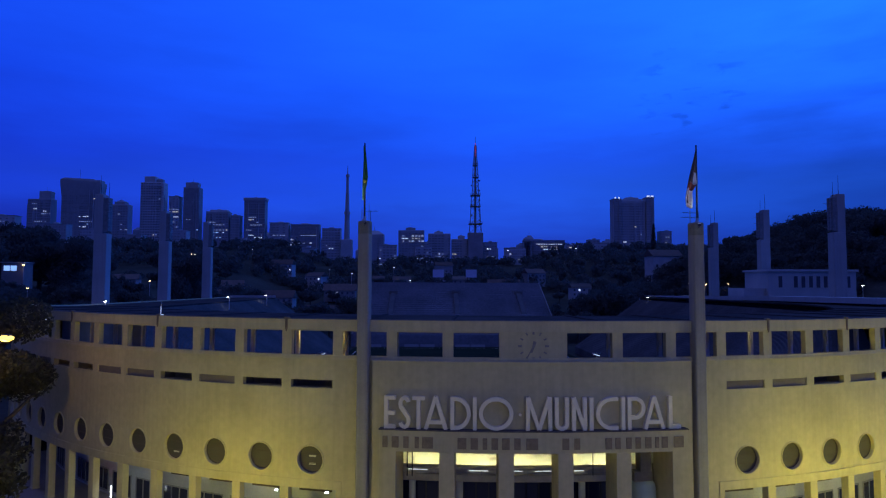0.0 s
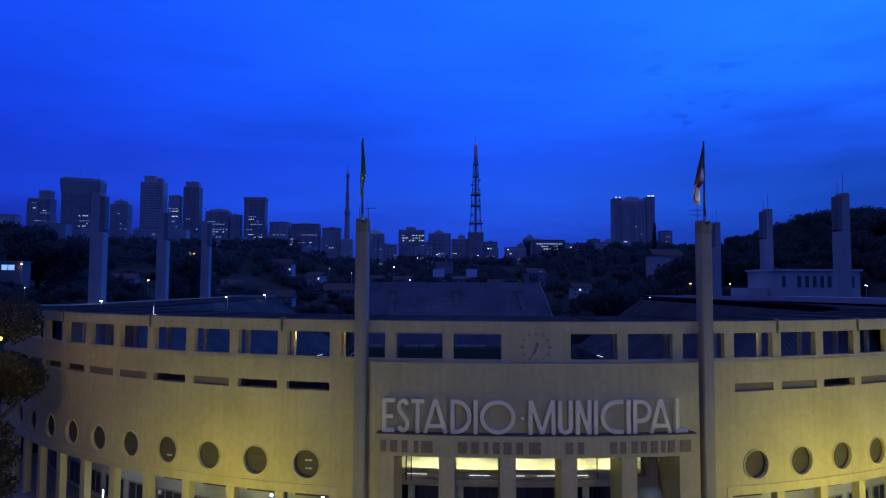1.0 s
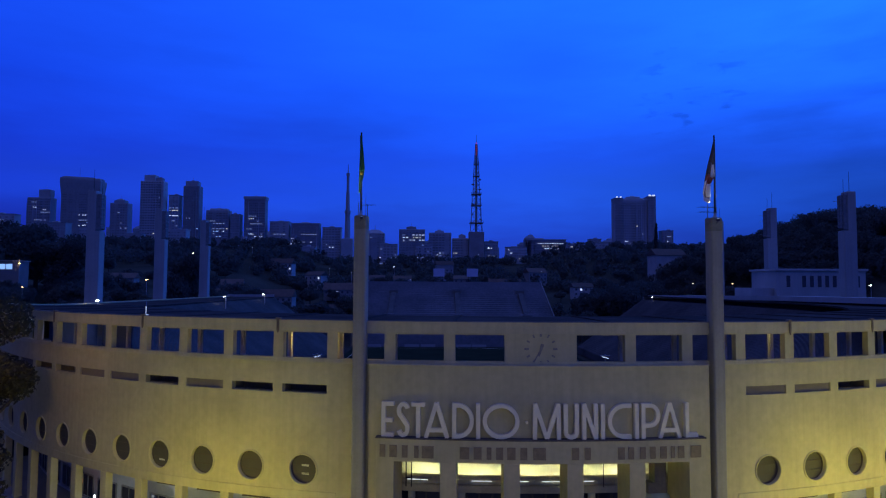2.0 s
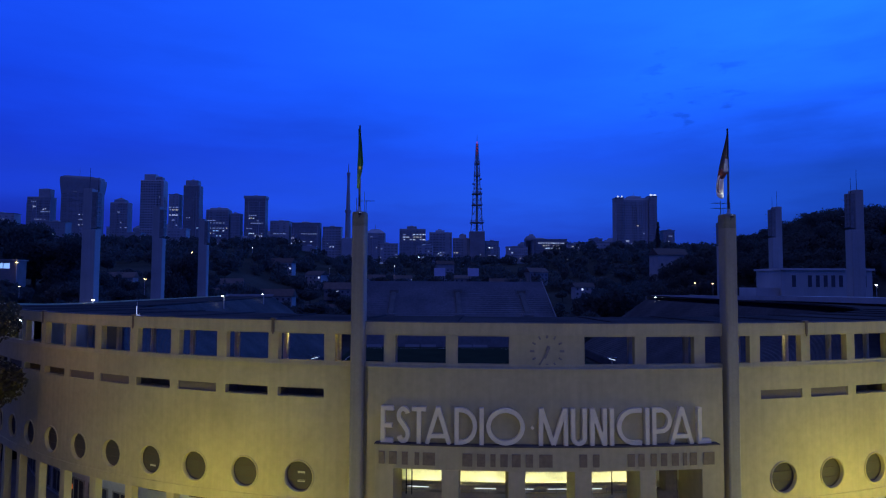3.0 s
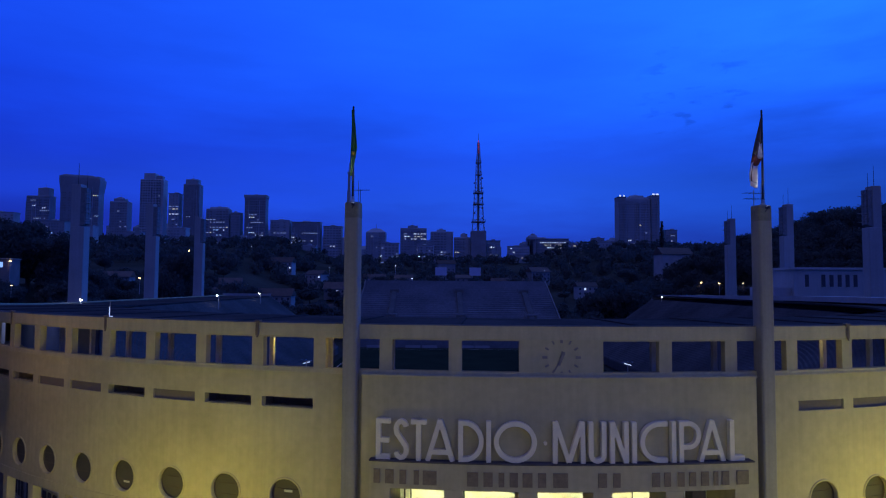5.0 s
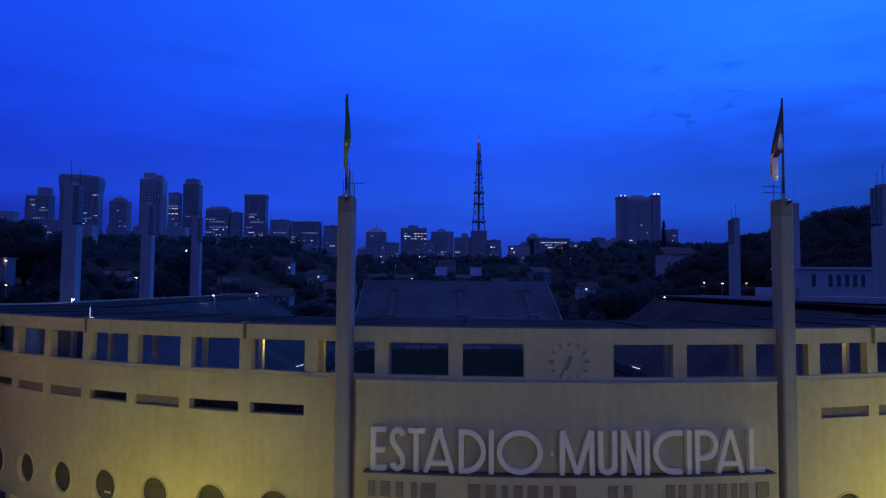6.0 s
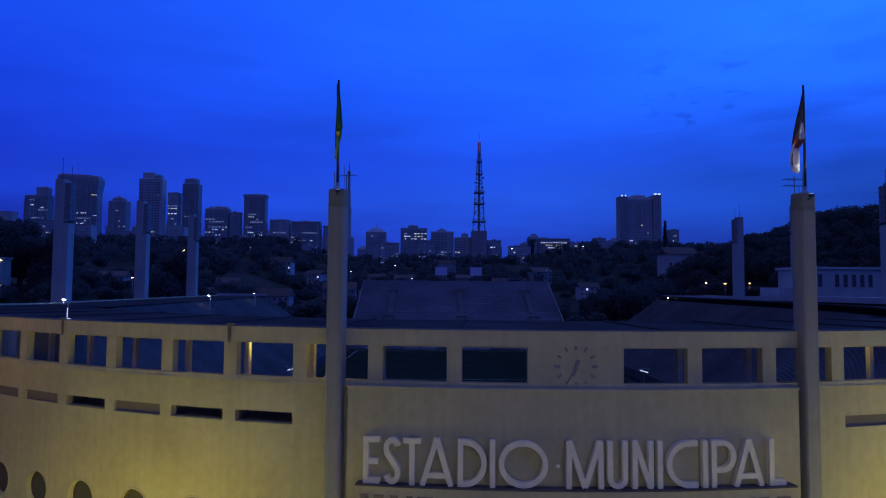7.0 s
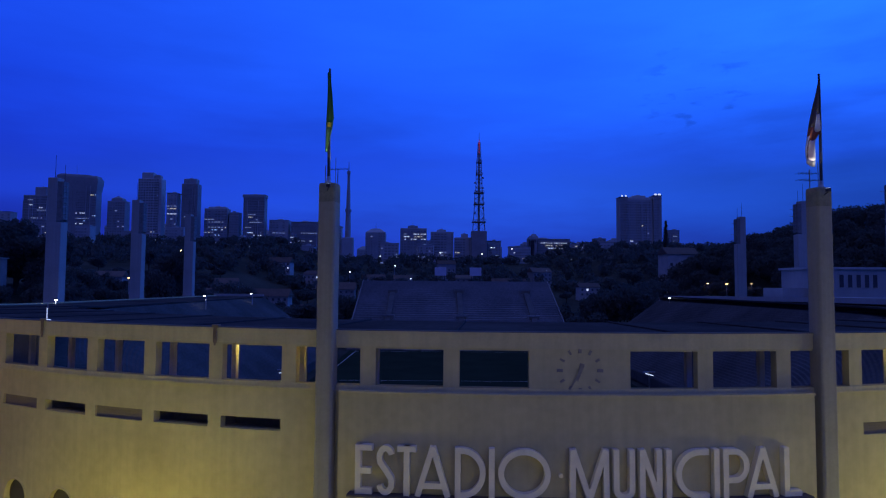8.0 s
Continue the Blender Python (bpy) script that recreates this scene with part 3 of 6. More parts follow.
def slots():
    """Closed slots have a grey shutter near the face; open ones are dark inside, partly by their lining's colour."""
    closed = {-6, -8, -9, -12, 5, 7, 4, 9, 10}
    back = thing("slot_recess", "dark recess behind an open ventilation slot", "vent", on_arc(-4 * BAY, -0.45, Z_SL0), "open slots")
    # dark-coloured lining puts part of the slot's shade into paint
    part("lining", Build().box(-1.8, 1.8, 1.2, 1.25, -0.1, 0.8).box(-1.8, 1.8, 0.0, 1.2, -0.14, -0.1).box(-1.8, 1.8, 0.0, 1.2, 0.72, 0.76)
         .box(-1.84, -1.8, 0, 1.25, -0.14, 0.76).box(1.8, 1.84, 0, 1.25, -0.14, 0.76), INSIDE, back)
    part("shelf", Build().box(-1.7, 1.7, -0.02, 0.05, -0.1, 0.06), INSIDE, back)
    shut = thing("slot_shutter", "grey closed shutter in a ventilation slot", "shutter", on_arc(-6 * BAY, -0.16, Z_SL0), "closed slots")
    part("panel", Build().box(-1.715, 1.715, 0.0, 0.04, 0.0, 0.62), SHUTTER, shut)
    for i in range(4):
        part("louvre", Build().box(-1.70, 1.70, -0.025, 0.0, 0.07 + i * 0.14, 0.12 + i * 0.14), SHUTTER, shut)
    for k in [*range(-KMAX, -3), *range(4, KMAX + 1)]:
        if k in closed and k != -6:
            copy_thing(shut, on_arc(k * BAY, -0.16, Z_SL0))
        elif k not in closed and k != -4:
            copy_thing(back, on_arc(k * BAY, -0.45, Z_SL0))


slots()


def gallery():
    S = (KMAX + 0.5) * BAY
    fixed("floor_gallery", Build().abox(-S, S, -7.0, -0.46, 13.75, 13.95), GALLERY, "gallery floor behind the parapet", "floor")
    b = Build()
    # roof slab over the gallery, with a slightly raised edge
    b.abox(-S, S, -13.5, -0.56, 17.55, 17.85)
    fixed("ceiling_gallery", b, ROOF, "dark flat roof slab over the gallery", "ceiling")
    post = thing("gallery_post", "square inner post of the upper gallery", "post", on_arc(-4.5 * BAY, -1.80, 13.95), "gallery posts")
    part("shaft", Build().bevel_box(-0.15, 0.15, -0.15, 0.15, 0.0, 3.60, 0.02), GALLERY, post)
    part("base", Build().bevel_box(-0.22, 0.22, -0.22, 0.22, 0.0, 0.2, 0.02), GALLERY, post)
    for k in range(-KMAX, KMAX):
        if k != -5:
            copy_thing(post, on_arc((k + 0.5) * BAY, -1.80, 13.95))
    # added wall that carries the bluish light in its paint
    fixed("wall_gallery_west", Build().abox(-69, -40.5, -5.2, -5.0, 13.95, 17.54), BLUEWALL, "added partition wall in the west gallery, bluish light put into its colour", "wall")
    beam = Build().abox(-S, S, -2.15, -1.75, 17.30, 17.55)
    fixed("beam_gallery", beam, GALLERY, "beam along the inner side of the gallery", "trim")
    # spouts with their rust stains
    sp = thing("roof_spout", "rusty rainwater spout under the cornice", "spout", on_arc(-4.5 * BAY, 0.0, 17.3), "rainwater spouts")
    part("bracket", Build().bevel_box(-0.20, 0.20, -0.16, 0.12, 0.77, 0.93, 0.03), STAIN, sp)
    part("pipe", Build().bevel_box(-0.11, 0.11, -0.15, -0.094, -0.02, 0.77, 0.02), STAIN, sp)
    part("outlet", Build().tube((0, -0.11, 0.0), (0, -0.14, -0.16), 0.06, 0.045), STAIN, sp)
    for k in (-10.5, -7.5, 4.5, 6.5, 9.5):
        copy_thing(sp, on_arc(k * BAY, 0.0, 17.3))


gallery()


def mast(x_side):
    s = x_side * 3 * BAY
    m = thing("flag_mast", "tall rounded cream pylon rising in front of the stadium wall", "pylon", on_arc(s), "flag pylons")
    # flat face and flanks with tightly rounded corners
    ring = []
    for cx, cy, a0 in ((0.31, 0.14, 0), (-0.31, 0.14, 90), (-0.31, -0.46, 180), (0.31, -0.46, 270)):
        ring += [(cx + 0.14 * math.cos(radians(a0 + 15 * i)), cy + 0.14 * math.sin(radians(a0 + 15 * i))) for i in range(7)]
    part("shaft", Build().rings([[(x, y, z) for x, y in ring] for z in (0.0, 24.55)]), MAST, m)
    prof = [(1.0, 24.55), (1.0, 25.36), (0.975, 25.46), (0.90, 25.51)]
    part("cap", Build().rings([[(x * q, y * q, z) for x, y in ring] for q, z in prof]), MOULD, m, "cap darkened by green mould")
    part("plinth", Build().bevel_box(-0.75, 0.75, -1.0, 0.0, 0.0, 0.9, 0.05), TRIM, m)
    part("lightning_rod", Build().tube((0.22, 0.08, 25.45), (0.22, 0.08, 26.9), 0.018), PALEMETAL, m)
    part("sensor_post", Build().tube((-0.32, 0.05, 25.45), (-0.32, 0.05, 26.5), 0.03), PALEMETAL, m)
    part("uplight_arm", Build().tube((0, -0.5, 25.1), (-0.3 * x_side, -1.15, 25.2), 0.03), DARKMETAL, m)
    up = part("uplight", Build().bevel_box(-0.3 * x_side - 0.10, -0.3 * x_side + 0.10, -1.25, -1.05, 25.2, 25.36, 0.02), DARKMETAL, m)
    part("uplight_lens", Build().box(-0.3 * x_side - 0.07, -0.3 * x_side + 0.07, -1.22, -1.08, 25.362, 25.375), PANE_WHITE, up, "lit lens")
    ax, ay, az = arc(s - 0.3 * x_side, 1.15, 25.42)
    tx, ty, tz = arc(s - 0.3 * (x_side > 0), 0.45, 28.3)
    lamp("flag_light", "SPOT", look((ax, ay, az), (tx, ty, tz)), 190, (1.0, 0.97, 0.82), 0.05).data.spot_size = radians(36)
    part("aerial_pole", Build().tube((0.36, 0.02, 25.4), (0.36, 0.02, 26.35), 0.02), DARKMETAL, m)
    x0, x1 = (-1.0, 0.45) if x_side > 0 else (-0.15, 0.95)
    for z in ((26.3, 25.95) if x_side > 0 else (26.3,)):
        boom = part("aerial", Build().tube((x0, 0.02, z), (x1, 0.02, z), 0.014), DARKMETAL, m)
        for i in range(5):
            part("element", Build().tube((x0 + 0.08 + 0.22 * i, -0.33, z), (x0 + 0.08 + 0.22 * i, 0.37, z), 0.008, n=5), DARKMETAL, boom)
    return m


mast(-1), mast(1)


def flag_pole(x_side):
    s = x_side * 3 * BAY
    p = thing("flag_pole", "slim dark flagpole standing on top of the pylon", "flagpole", on_arc(s, 0.36, 0), "flagpoles")
    lean = 0.03 * x_side
    part("pole", Build().tube((0, 0, 25.45), (lean, 0, 31.38), 0.075, 0.055, 10), DARKMETAL, p)
    part("finial", Build().lathe((lean, 0, 31.36), [(0.055, 0), (0.062, 0.03), (0.062, 0.07), (0.03, 0.10)], 10), DARKMETAL, p)
    part("socket", Build().lathe((0, 0, 25.45), [(0.16, 0), (0.16, 0.12), (0.10, 0.22), (0.09, 0.42)], 12), PALEMETAL, p)
    part("halyard", Build().tube((0.11, -0.02, 25.6), (lean + 0.07, 0, 31.2), 0.008, n=5), PALEMETAL, p)
    return p


flag_pole(-1), flag_pole(1)


def cloth(name, bands, fold):
    """A drooping flag hanging by its hoist: bands of (from, to, across0, across1, material), each a folded sheet with two sides."""
    out = []
    for v0, v1, u0, u1, mat in bands:
        b = Build()
        nu, nv = 7, max(3, int((v1 - v0) * 22))
        grid = []
        for j in range(nv + 1):
            v = v0 + (v1 - v0) * j / nv
            row = []
            for i in range(nu + 1):
                row.append(fold(u0 + (u1 - u0) * i / nu, v))
            grid.append(row)
        w = nu + 1
        front = [p for r in grid for p in r]
        back = [(x, y + 0.012, z) for x, y, z in front]
        k = len(front)
        f = [(j * w + i, j * w + i + 1, (j + 1) * w + i + 1, (j + 1) * w + i) for j in range(nv) for i in range(nu)]
        f += [tuple(k + q for q in reversed(face)) for face in f]
        edge = [i for i in range(w)] + [j * w + nu for j in range(1, nv + 1)] + [nv * w + i for i in range(nu - 1, -1, -1)] + [j * w for j in range(nv - 1, 0, -1)]
        for a, c in zip(edge, edge[1:] + edge[:1]):
            f.append((a, c, k + c, k + a))
        b.add(front + back, f)
        out.append((name, b, mat))
    return out


def flags():
    def fold_left(u, v):
        z = 31.2 - 4.1 * v
        width = 0.12 + 0.36 * v / 0.63 if v < 0.63 else 0.42 - 0.28 * smooth01((v - 0.63) / 0.37)
        x = width * u - 0.10 - 0.06 * v + 0.02 * math.sin(7 * v)
        return (x, -0.10 + 0.07 * math.sin(9 * u + 3 * v), z)

    m = thing("green_flag", "limp green and yellow flag hanging by its pole", "flag", on_arc(-3 * BAY, 0.40, 0))
    for n, b, mat in cloth("cloth", [(0, 0.63, 0, 1, FLAGGREEN), (0.63, 0.69, 0, 0.25, FLAGGREEN), (0.63, 0.69, 0.25, 0.7, FLAGYELLOW), (0.63, 0.69, 0.7, 1, FLAGLIME), (0.69, 1.0, 0, 0.2, FLAGGREEN), (0.69, 1.0, 0.2, 1, FLAGLIME)], fold_left):
        part("cloth", b, mat, m, "yellow patch of the flag" if mat is FLAGYELLOW else ("pale green fold of the flag" if mat is FLAGLIME else ""), True)

    def fold_right(u, v):
        z = 30.95 - 4.3 * v
        left = -0.08 - 1.16 * v if v < 0.85 else -1.066 + 0.5 * (v - 0.85)
        right = -0.04 if v < 0.57 else -0.04 - 0.42 * min(1.0, (v - 0.57) / 0.14)
        x = left + (right - left) * u
        return (x, -0.05 + 0.10 * math.sin(7 * u + 5 * v) * (0.3 + v), z + 0.12 * math.sin(6 * u))

    m = thing("striped_flag", "limp flag with white, dark and red stripes on its pole", "flag", on_arc(3 * BAY, 0.40, 0))
    for v0, v1, u0, u1, mat in [(0, 0.36, 0, 1, FLAGDARK), (0.36, 0.57, 0, 0.52, FLAGDARK), (0.36, 0.57, 0.52, 1, FLAGWHITE), (0.57, 0.68, 0, 1, FLAGRED),
                                (0.68, 0.93, 0, 0.36, FLAGWHITE), (0.68, 0.93, 0.36, 0.58, FLAGDARK), (0.68, 0.93, 0.58, 1, FLAGWHITE), (0.93, 1.0, 0, 1, FLAGWHITE)]:
        for n, b, mm in cloth("cloth", [(v0, v1, u0, u1, mat)], fold_right):
            part("cloth", b, mm, m, {"white_flag_cloth": "white stripe", "dark_flag_cloth": "dark stripe", "red_flag_cloth": "red stripe"}[mm.name], True)


flags()


def wall_clock():
    c = thing("wall_clock", "large dark clock marks and hands set on the plain wall", "clock", on_arc(0, 0.0, 16.26))
    for i in range(12):
        a = radians(30 * i)
        b = Build()
        L0, L1, w = (0.88, 1.12, 0.055) if i % 3 else (0.84, 1.14, 0.075)
        p, q = Vector((math.sin(a), 0, math.cos(a))), Vector((math.cos(a), 0, -math.sin(a)))
        ring = lambda y: [tuple(p * L0 - q * w + Vector((0, y, 0))), tuple(p * L0 + q * w + Vector((0, y, 0))), tuple(p * L1 + q * w + Vector((0, y, 0))), tuple(p * L1 - q * w + Vector((0, y, 0)))]
        part("hour_mark", b.rings([ring(-0.045), ring(0.0)]), CLOCKMARK, c)
    for name, ang, L0, L1, w, y in (("hour_hand", 197, -0.36, 0.52, 0.12, -0.10), ("minute_hand", 210, -0.28, 1.05, 0.07, -0.14)):
        a = radians(ang)
        p, q = Vector((math.sin(a), 0, math.cos(a))), Vector((math.cos(a), 0, -math.sin(a)))
        ring = lambda yy: [tuple(p * L0 - q * w + Vector((0, yy, 0))), tuple(p * L0 + q * w + Vector((0, yy, 0))), tuple(p * L1 + q * w * 0.4 + Vector((0, yy, 0))), tuple(p * L1 - q * w * 0.4 + Vector((0, yy, 0)))]
        part(name, Build().rings([ring(y), ring(y + 0.03)]), CLOCKMARK, c)
    part("hub", Build().tube((0, -0.16, 0), (0, 0.0, 0), 0.09, n=14), CLOCKMARK, c)


wall_clock()


# ---- the portal ----
PORTAL = 1.00                  # how far it stands before the wall
P_S, P_TOP, P_LINT = 11.15, 10.22, 8.72


def portal():
    b = Build()
    b.abox(-P_S, P_S, 0.0, PORTAL, P_LINT, P_TOP)
    for side in (-1, 1):
        q = sorted((side * P_S, side * 9.95))
        b.abox(q[0], q[1], -2.0, PORTAL, 0, P_LINT)
    fixed("portal_beam", b, CREAM, "cream entrance beam carrying the sign letters", "trim")
    # the ledge's shade comes from its dark colour
    fixed("portal_ledge", Build().abox(-P_S - 0.05, P_S + 0.05, 0.0, PORTAL + 0.06, P_TOP, P_TOP + 0.08), LEDGETOP, "ledge on top of the entrance beam, coloured dark for its shade", "trim")
    pier = thing("entrance_pier", "deep square cream pier between entrance openings", "pier", on_arc(-1.5 * BAY, PORTAL, 0), "entrance piers")
    part("shaft", Build().bevel_box(-0.55, 0.55, 0.0, 2.3, 0.2, P_LINT, 0.02), CREAM, pier)
    part("plinth", Build().bevel_box(-0.62, 0.62, -0.06, 2.36, 0.0, 0.5, 0.03), TRIM, pier)
    for k in (-0.5, 0.5, 1.5):
        copy_thing(pier, on_arc(k * BAY, PORTAL, 0))
    # hall behind
    fixed("wall_hall", Build().abox(-12.5, 12.5, -7.3, -7.0, 0, 12.0), HALL, "pale plaster back wall of the entrance hall", "wall")
    fixed("floor_hall", Build().abox(-12.5, 12.5, -7.0, 2.5, 0, 0.2), PAVING, "stone floor of the entrance hall", "floor")
    fixed("ceiling_hall", Build().abox(-12.5, 12.5, -7.0, -0.46, 10.2, 10.5), HALL, "pale entrance hall ceiling", "ceiling")
    for side in (-1, 1):
        q = sorted((side * 12.5, side * 12.2))
        fixed("wall_hall_west" if side < 0 else "wall_hall_east", Build().abox(q[0], q[1], -7.0, -0.46, 0, 10.2), HALL, "pale end wall of the entrance hall", "wall")
    # canopy box over the doors, a rounded tray above it and light tubes between
    fixed("canopy_box", Build().abox(-12.2, 12.2, -4.6, -3.2, 5.46, 5.96), CANOPY, "dull brown canopy box above the entrance doors", "trim")
    fixed("canopy_back", Build().abox(-12.2, 12.2, -3.75, -3.65, 5.96, 6.60), CANOPY, "dark board behind the canopy tubes", "trim")
    tray = Build()
    tray.rings([[arc(-12.2 + 24.4 * i / 30, -3.32 + 0.16 * math.cos(t), 6.50 + 0.17 * math.sin(t)) for t in (math.pi * 2 * q / 10 for q in range(10))] for i in range(31)])
    fixed("canopy_tray", tray, CANOPY, "rounded dull metal tray along the canopy", "trim", True)
    rl = Build()
    rl.abox(-12.2, 12.2, -3.24, -3.20, 6.12, 6.15)
    for i in range(-9, 10):
        rl.abox(i * 1.25 - 0.02, i * 1.25 + 0.02, -3.24, -3.20, 5.96, 6.34)
    r = thing("railing", "thin metal railing on the canopy box", "railing")
    part("rails", rl, PALEMETAL, r)
    tube = thing("light_tube", "bright fluorescent tube light on the canopy", "light", on_arc(-9.0, -3.4, 6.0), "canopy lights")
    part("tube", Build().tube((-0.75, 0, 0.26), (0.75, 0, 0.26), 0.022), PANE_TUBE, tube)
    part("holder", Build().bevel_box(-0.8, 0.8, -0.03, 0.03, 0.0, 0.22, 0.01), CANOPY, tube)
    for s in (-4.0, -1.2, 1.4, 3.9, 8.2):
        copy_thing(tube, on_arc(s, -3.4, 6.0))
    wash = thing("wall_washer", "long trough light behind the canopy", "light", on_arc(-2 * BAY, -6.0, 5.1), "wall washers")
    part("trough", Build().bevel_box(-1.6, 1.6, -0.12, 0.12, 0.0, 0.10, 0.02), PALEMETAL, wash)
    part("tube", Build().tube((-1.5, 0, 0.16), (1.5, 0, 0.16), 0.03), GLOW_WARM, wash, "lit tube")
    part("post", Build().tube((0, 0, -4.9), (0, 0, 0.0), 0.04), PALEMETAL, wash)
    for k in (-1, 0, 1, 2):
        copy_thing(wash, on_arc(k * BAY, -6.0, 5.1))
    for k in range(-2, 3):
        x, y, z = arc(k * BAY, -6.0, 5.35)
        lamp("canopy_light", "AREA", look((x, y, z), (x, y + 1.0, z + 0.55)), 38, (1.0, 1.0, 0.52), 3.2, 0.12, 160)
    # slim round columns and a rod inside the openings
    hc = thing("hall_column", "slim pale round column inside the entrance", "column", on_arc(-9.45, -3.4, 0.2), "hall columns")
    part("shaft", Build().tube((0, 0, 0), (0, 0, 5.25), 0.27, 0.27, 16), HALL, hc, "", True)
    part("base", Build().lathe((0, 0, 0), [(0.36, 0), (0.36, 0.12), (0.28, 0.18)], 16), LOGWALL, hc)
    for s in (-5.55, 4.5):
        copy_thing(hc, on_arc(s, -3.4, 0.2))
    rod = thing("hanging_rod", "thin dark rod hanging from the hall ceiling", "rod", on_arc(5.25, -2.8, 6.0), "hall rods")
    part("rod", Build().tube((0, 0, 0), (0, 0, 4.2), 0.03), DARKMETAL, rod)
    fm = thing("dark_frame", "dark metal frame beside the entrance jamb", "frame", on_arc(-9.75, -2.6, 5.96))
    part("post", Build().box(-0.04, 0.04, -0.04, 0.04, 0, 3.0), DARKMETAL, fm)
    part("post", Build().box(0.36, 0.43, -0.04, 0.04, 0, 3.0), DARKMETAL, fm)
    part("rail", Build().box(-0.04, 0.43, -0.03, 0.03, 0.6, 0.68), DARKMETAL, fm)
    # dark glazed doors under the canopy
    door = thing("entrance_door", "dark glazed double door under the canopy", "door", on_arc(-2 * BAY, -4.0, 0.2), "entrance doors")
    part("glass", Build().box(-1.95, 1.95, 0.0, 0.04, 0.1, 5.3), DOORGLASS, door)
    fr = Build()
    for x in (-2.0, -1.0, -0.06, 0.94, 1.9):
        fr.box(x, x + 0.12, -0.06, 0.06, 0, 5.35)
    for z in (0.0, 2.4, 5.25):
        fr.box(-2.0, 2.02, -0.05, 0.05, z, z + 0.1)
    part("frame", fr, DARKMETAL, door)
    part("handle", Build().tube((-0.12, -0.12, 0.9), (-0.12, -0.12, 1.4), 0.02), PALEMETAL, door)
    part("handle", Build().tube((0.12, -0.12, 0.9), (0.12, -0.12, 1.4), 0.02), PALEMETAL, door)
    for k in (-1, 0, 1, 2):
        copy_thing(door, on_arc(k * BAY, -4.0, 0.2))
    # a rounded pale kiosk and a duct at the east end
    ki = thing("ticket_kiosk", "rounded pale booth inside the entrance", "booth", on_arc(8.9, -1.7, 0.2))
    part("body", Build().lathe((0, 0, 0), [(0.95, 0), (0.95, 5.2), (0.88, 5.55), (0.60, 5.80), (0.2, 5.9)], 24), KIOSK, ki, "", True)
    du = thing("air_duct", "dark boxy duct under the hall ceiling", "duct", on_arc(9.1, -1.4, 6.75))
    part("box", Build().bevel_box(-0.70, 0.20, -0.4, 0.5, 0.0, 3.4, 0.05), INSIDE, du)
    part("elbow", Build().bevel_box(-1.15, 0.30, -0.3, 0.5, -0.75, 0.0, 0.05), INSIDE, du)


portal()


# ---- sign letters ----
def stroke_letter(ch, w, h, t):
    """Strokes of a slim geometric capital in a box w by h, with stroke t: polylines and thickness."""
    m = t / 2
    arcpts = lambda cx, cz, rx, rz, a0, a1, n=22: [(cx + rx * math.cos(radians(a0 + (a1 - a0) * i / n)), cz + rz * math.sin(radians(a0 + (a1 - a0) * i / n))) for i in range(n + 1)]
    L, Rr, B, T = m, w - m, m, h - m
    if ch == "E":
        return [[(L, 0), (L, h)], [(m, T), (w, T)], [(m, h * 0.47), (w * 0.92, h * 0.47)], [(m, B), (w, B)]]
    if ch == "S":
        r = w / 2 - m
        return [arcpts(w / 2, h * 0.755, r, h * 0.245 - m, 20, 180, 16) + [(L + 0.03, h * 0.66), (w * 0.5, h * 0.5), (Rr - 0.03, h * 0.34)] + arcpts(w / 2, h * 0.245, r, h * 0.245 - m, 0, -160, 16)]
    if ch == "T":
        return [[(0, T), (w, T)], [(w / 2, 0), (w / 2, h)]]
    if ch == "A":
        return [[(m, 0), (w / 2, h)], [(w / 2, h), (w - m, 0)], [(w * 0.20, h * 0.22), (w * 0.80, h * 0.22)]]
    if ch == "D":
        return [[(L, 0), (L, h)], [(m, T)] + arcpts(w * 0.25, h / 2, w * 0.75 - m, h / 2 - m, 90, -90, 26) + [(m, B)]]
    if ch == "I":
        return [[(w / 2, 0), (w / 2, h)]]
    if ch == "O":
        return [arcpts(w / 2, h / 2, w / 2 - m, h / 2 - m, 0, 360, 48)]
    if ch == "M":
        return [[(L, 0), (L + w * 0.02, h)], [(L + w * 0.02, h), (w / 2, m * 0.4)], [(w / 2, m * 0.4), (Rr - w * 0.02, h)], [(Rr, 0), (Rr - w * 0.02, h)]]
    if ch == "U":
        return [[(L, h)] + arcpts(w / 2, w / 2, w / 2 - m, w / 2 - m, 180, 360, 20) + [(Rr, h)]]
    if ch == "N":
        return [[(L, 0), (L, h)], [(L, h), (Rr, 0)], [(Rr, 0), (Rr, h)]]
    if ch == "C":
        return [[(w, T)] + arcpts(w * 0.72, h / 2, w * 0.72 - m, h / 2 - m, 90, 270, 30) + [(w, B)]]
    if ch == "P":
        return [[(L, 0), (L, h)], [(m, T)] + arcpts(w * 0.45, h * 0.655, w * 0.55 - m, h * 0.345 - m, 90, -90, 22) + [(m, h * 0.31 + m)]]
    if ch == "L":
        return [[(L, 0), (L, h)], [(m, B), (w, B)]]
    return [[(0, h / 2), (w, h / 2)]]


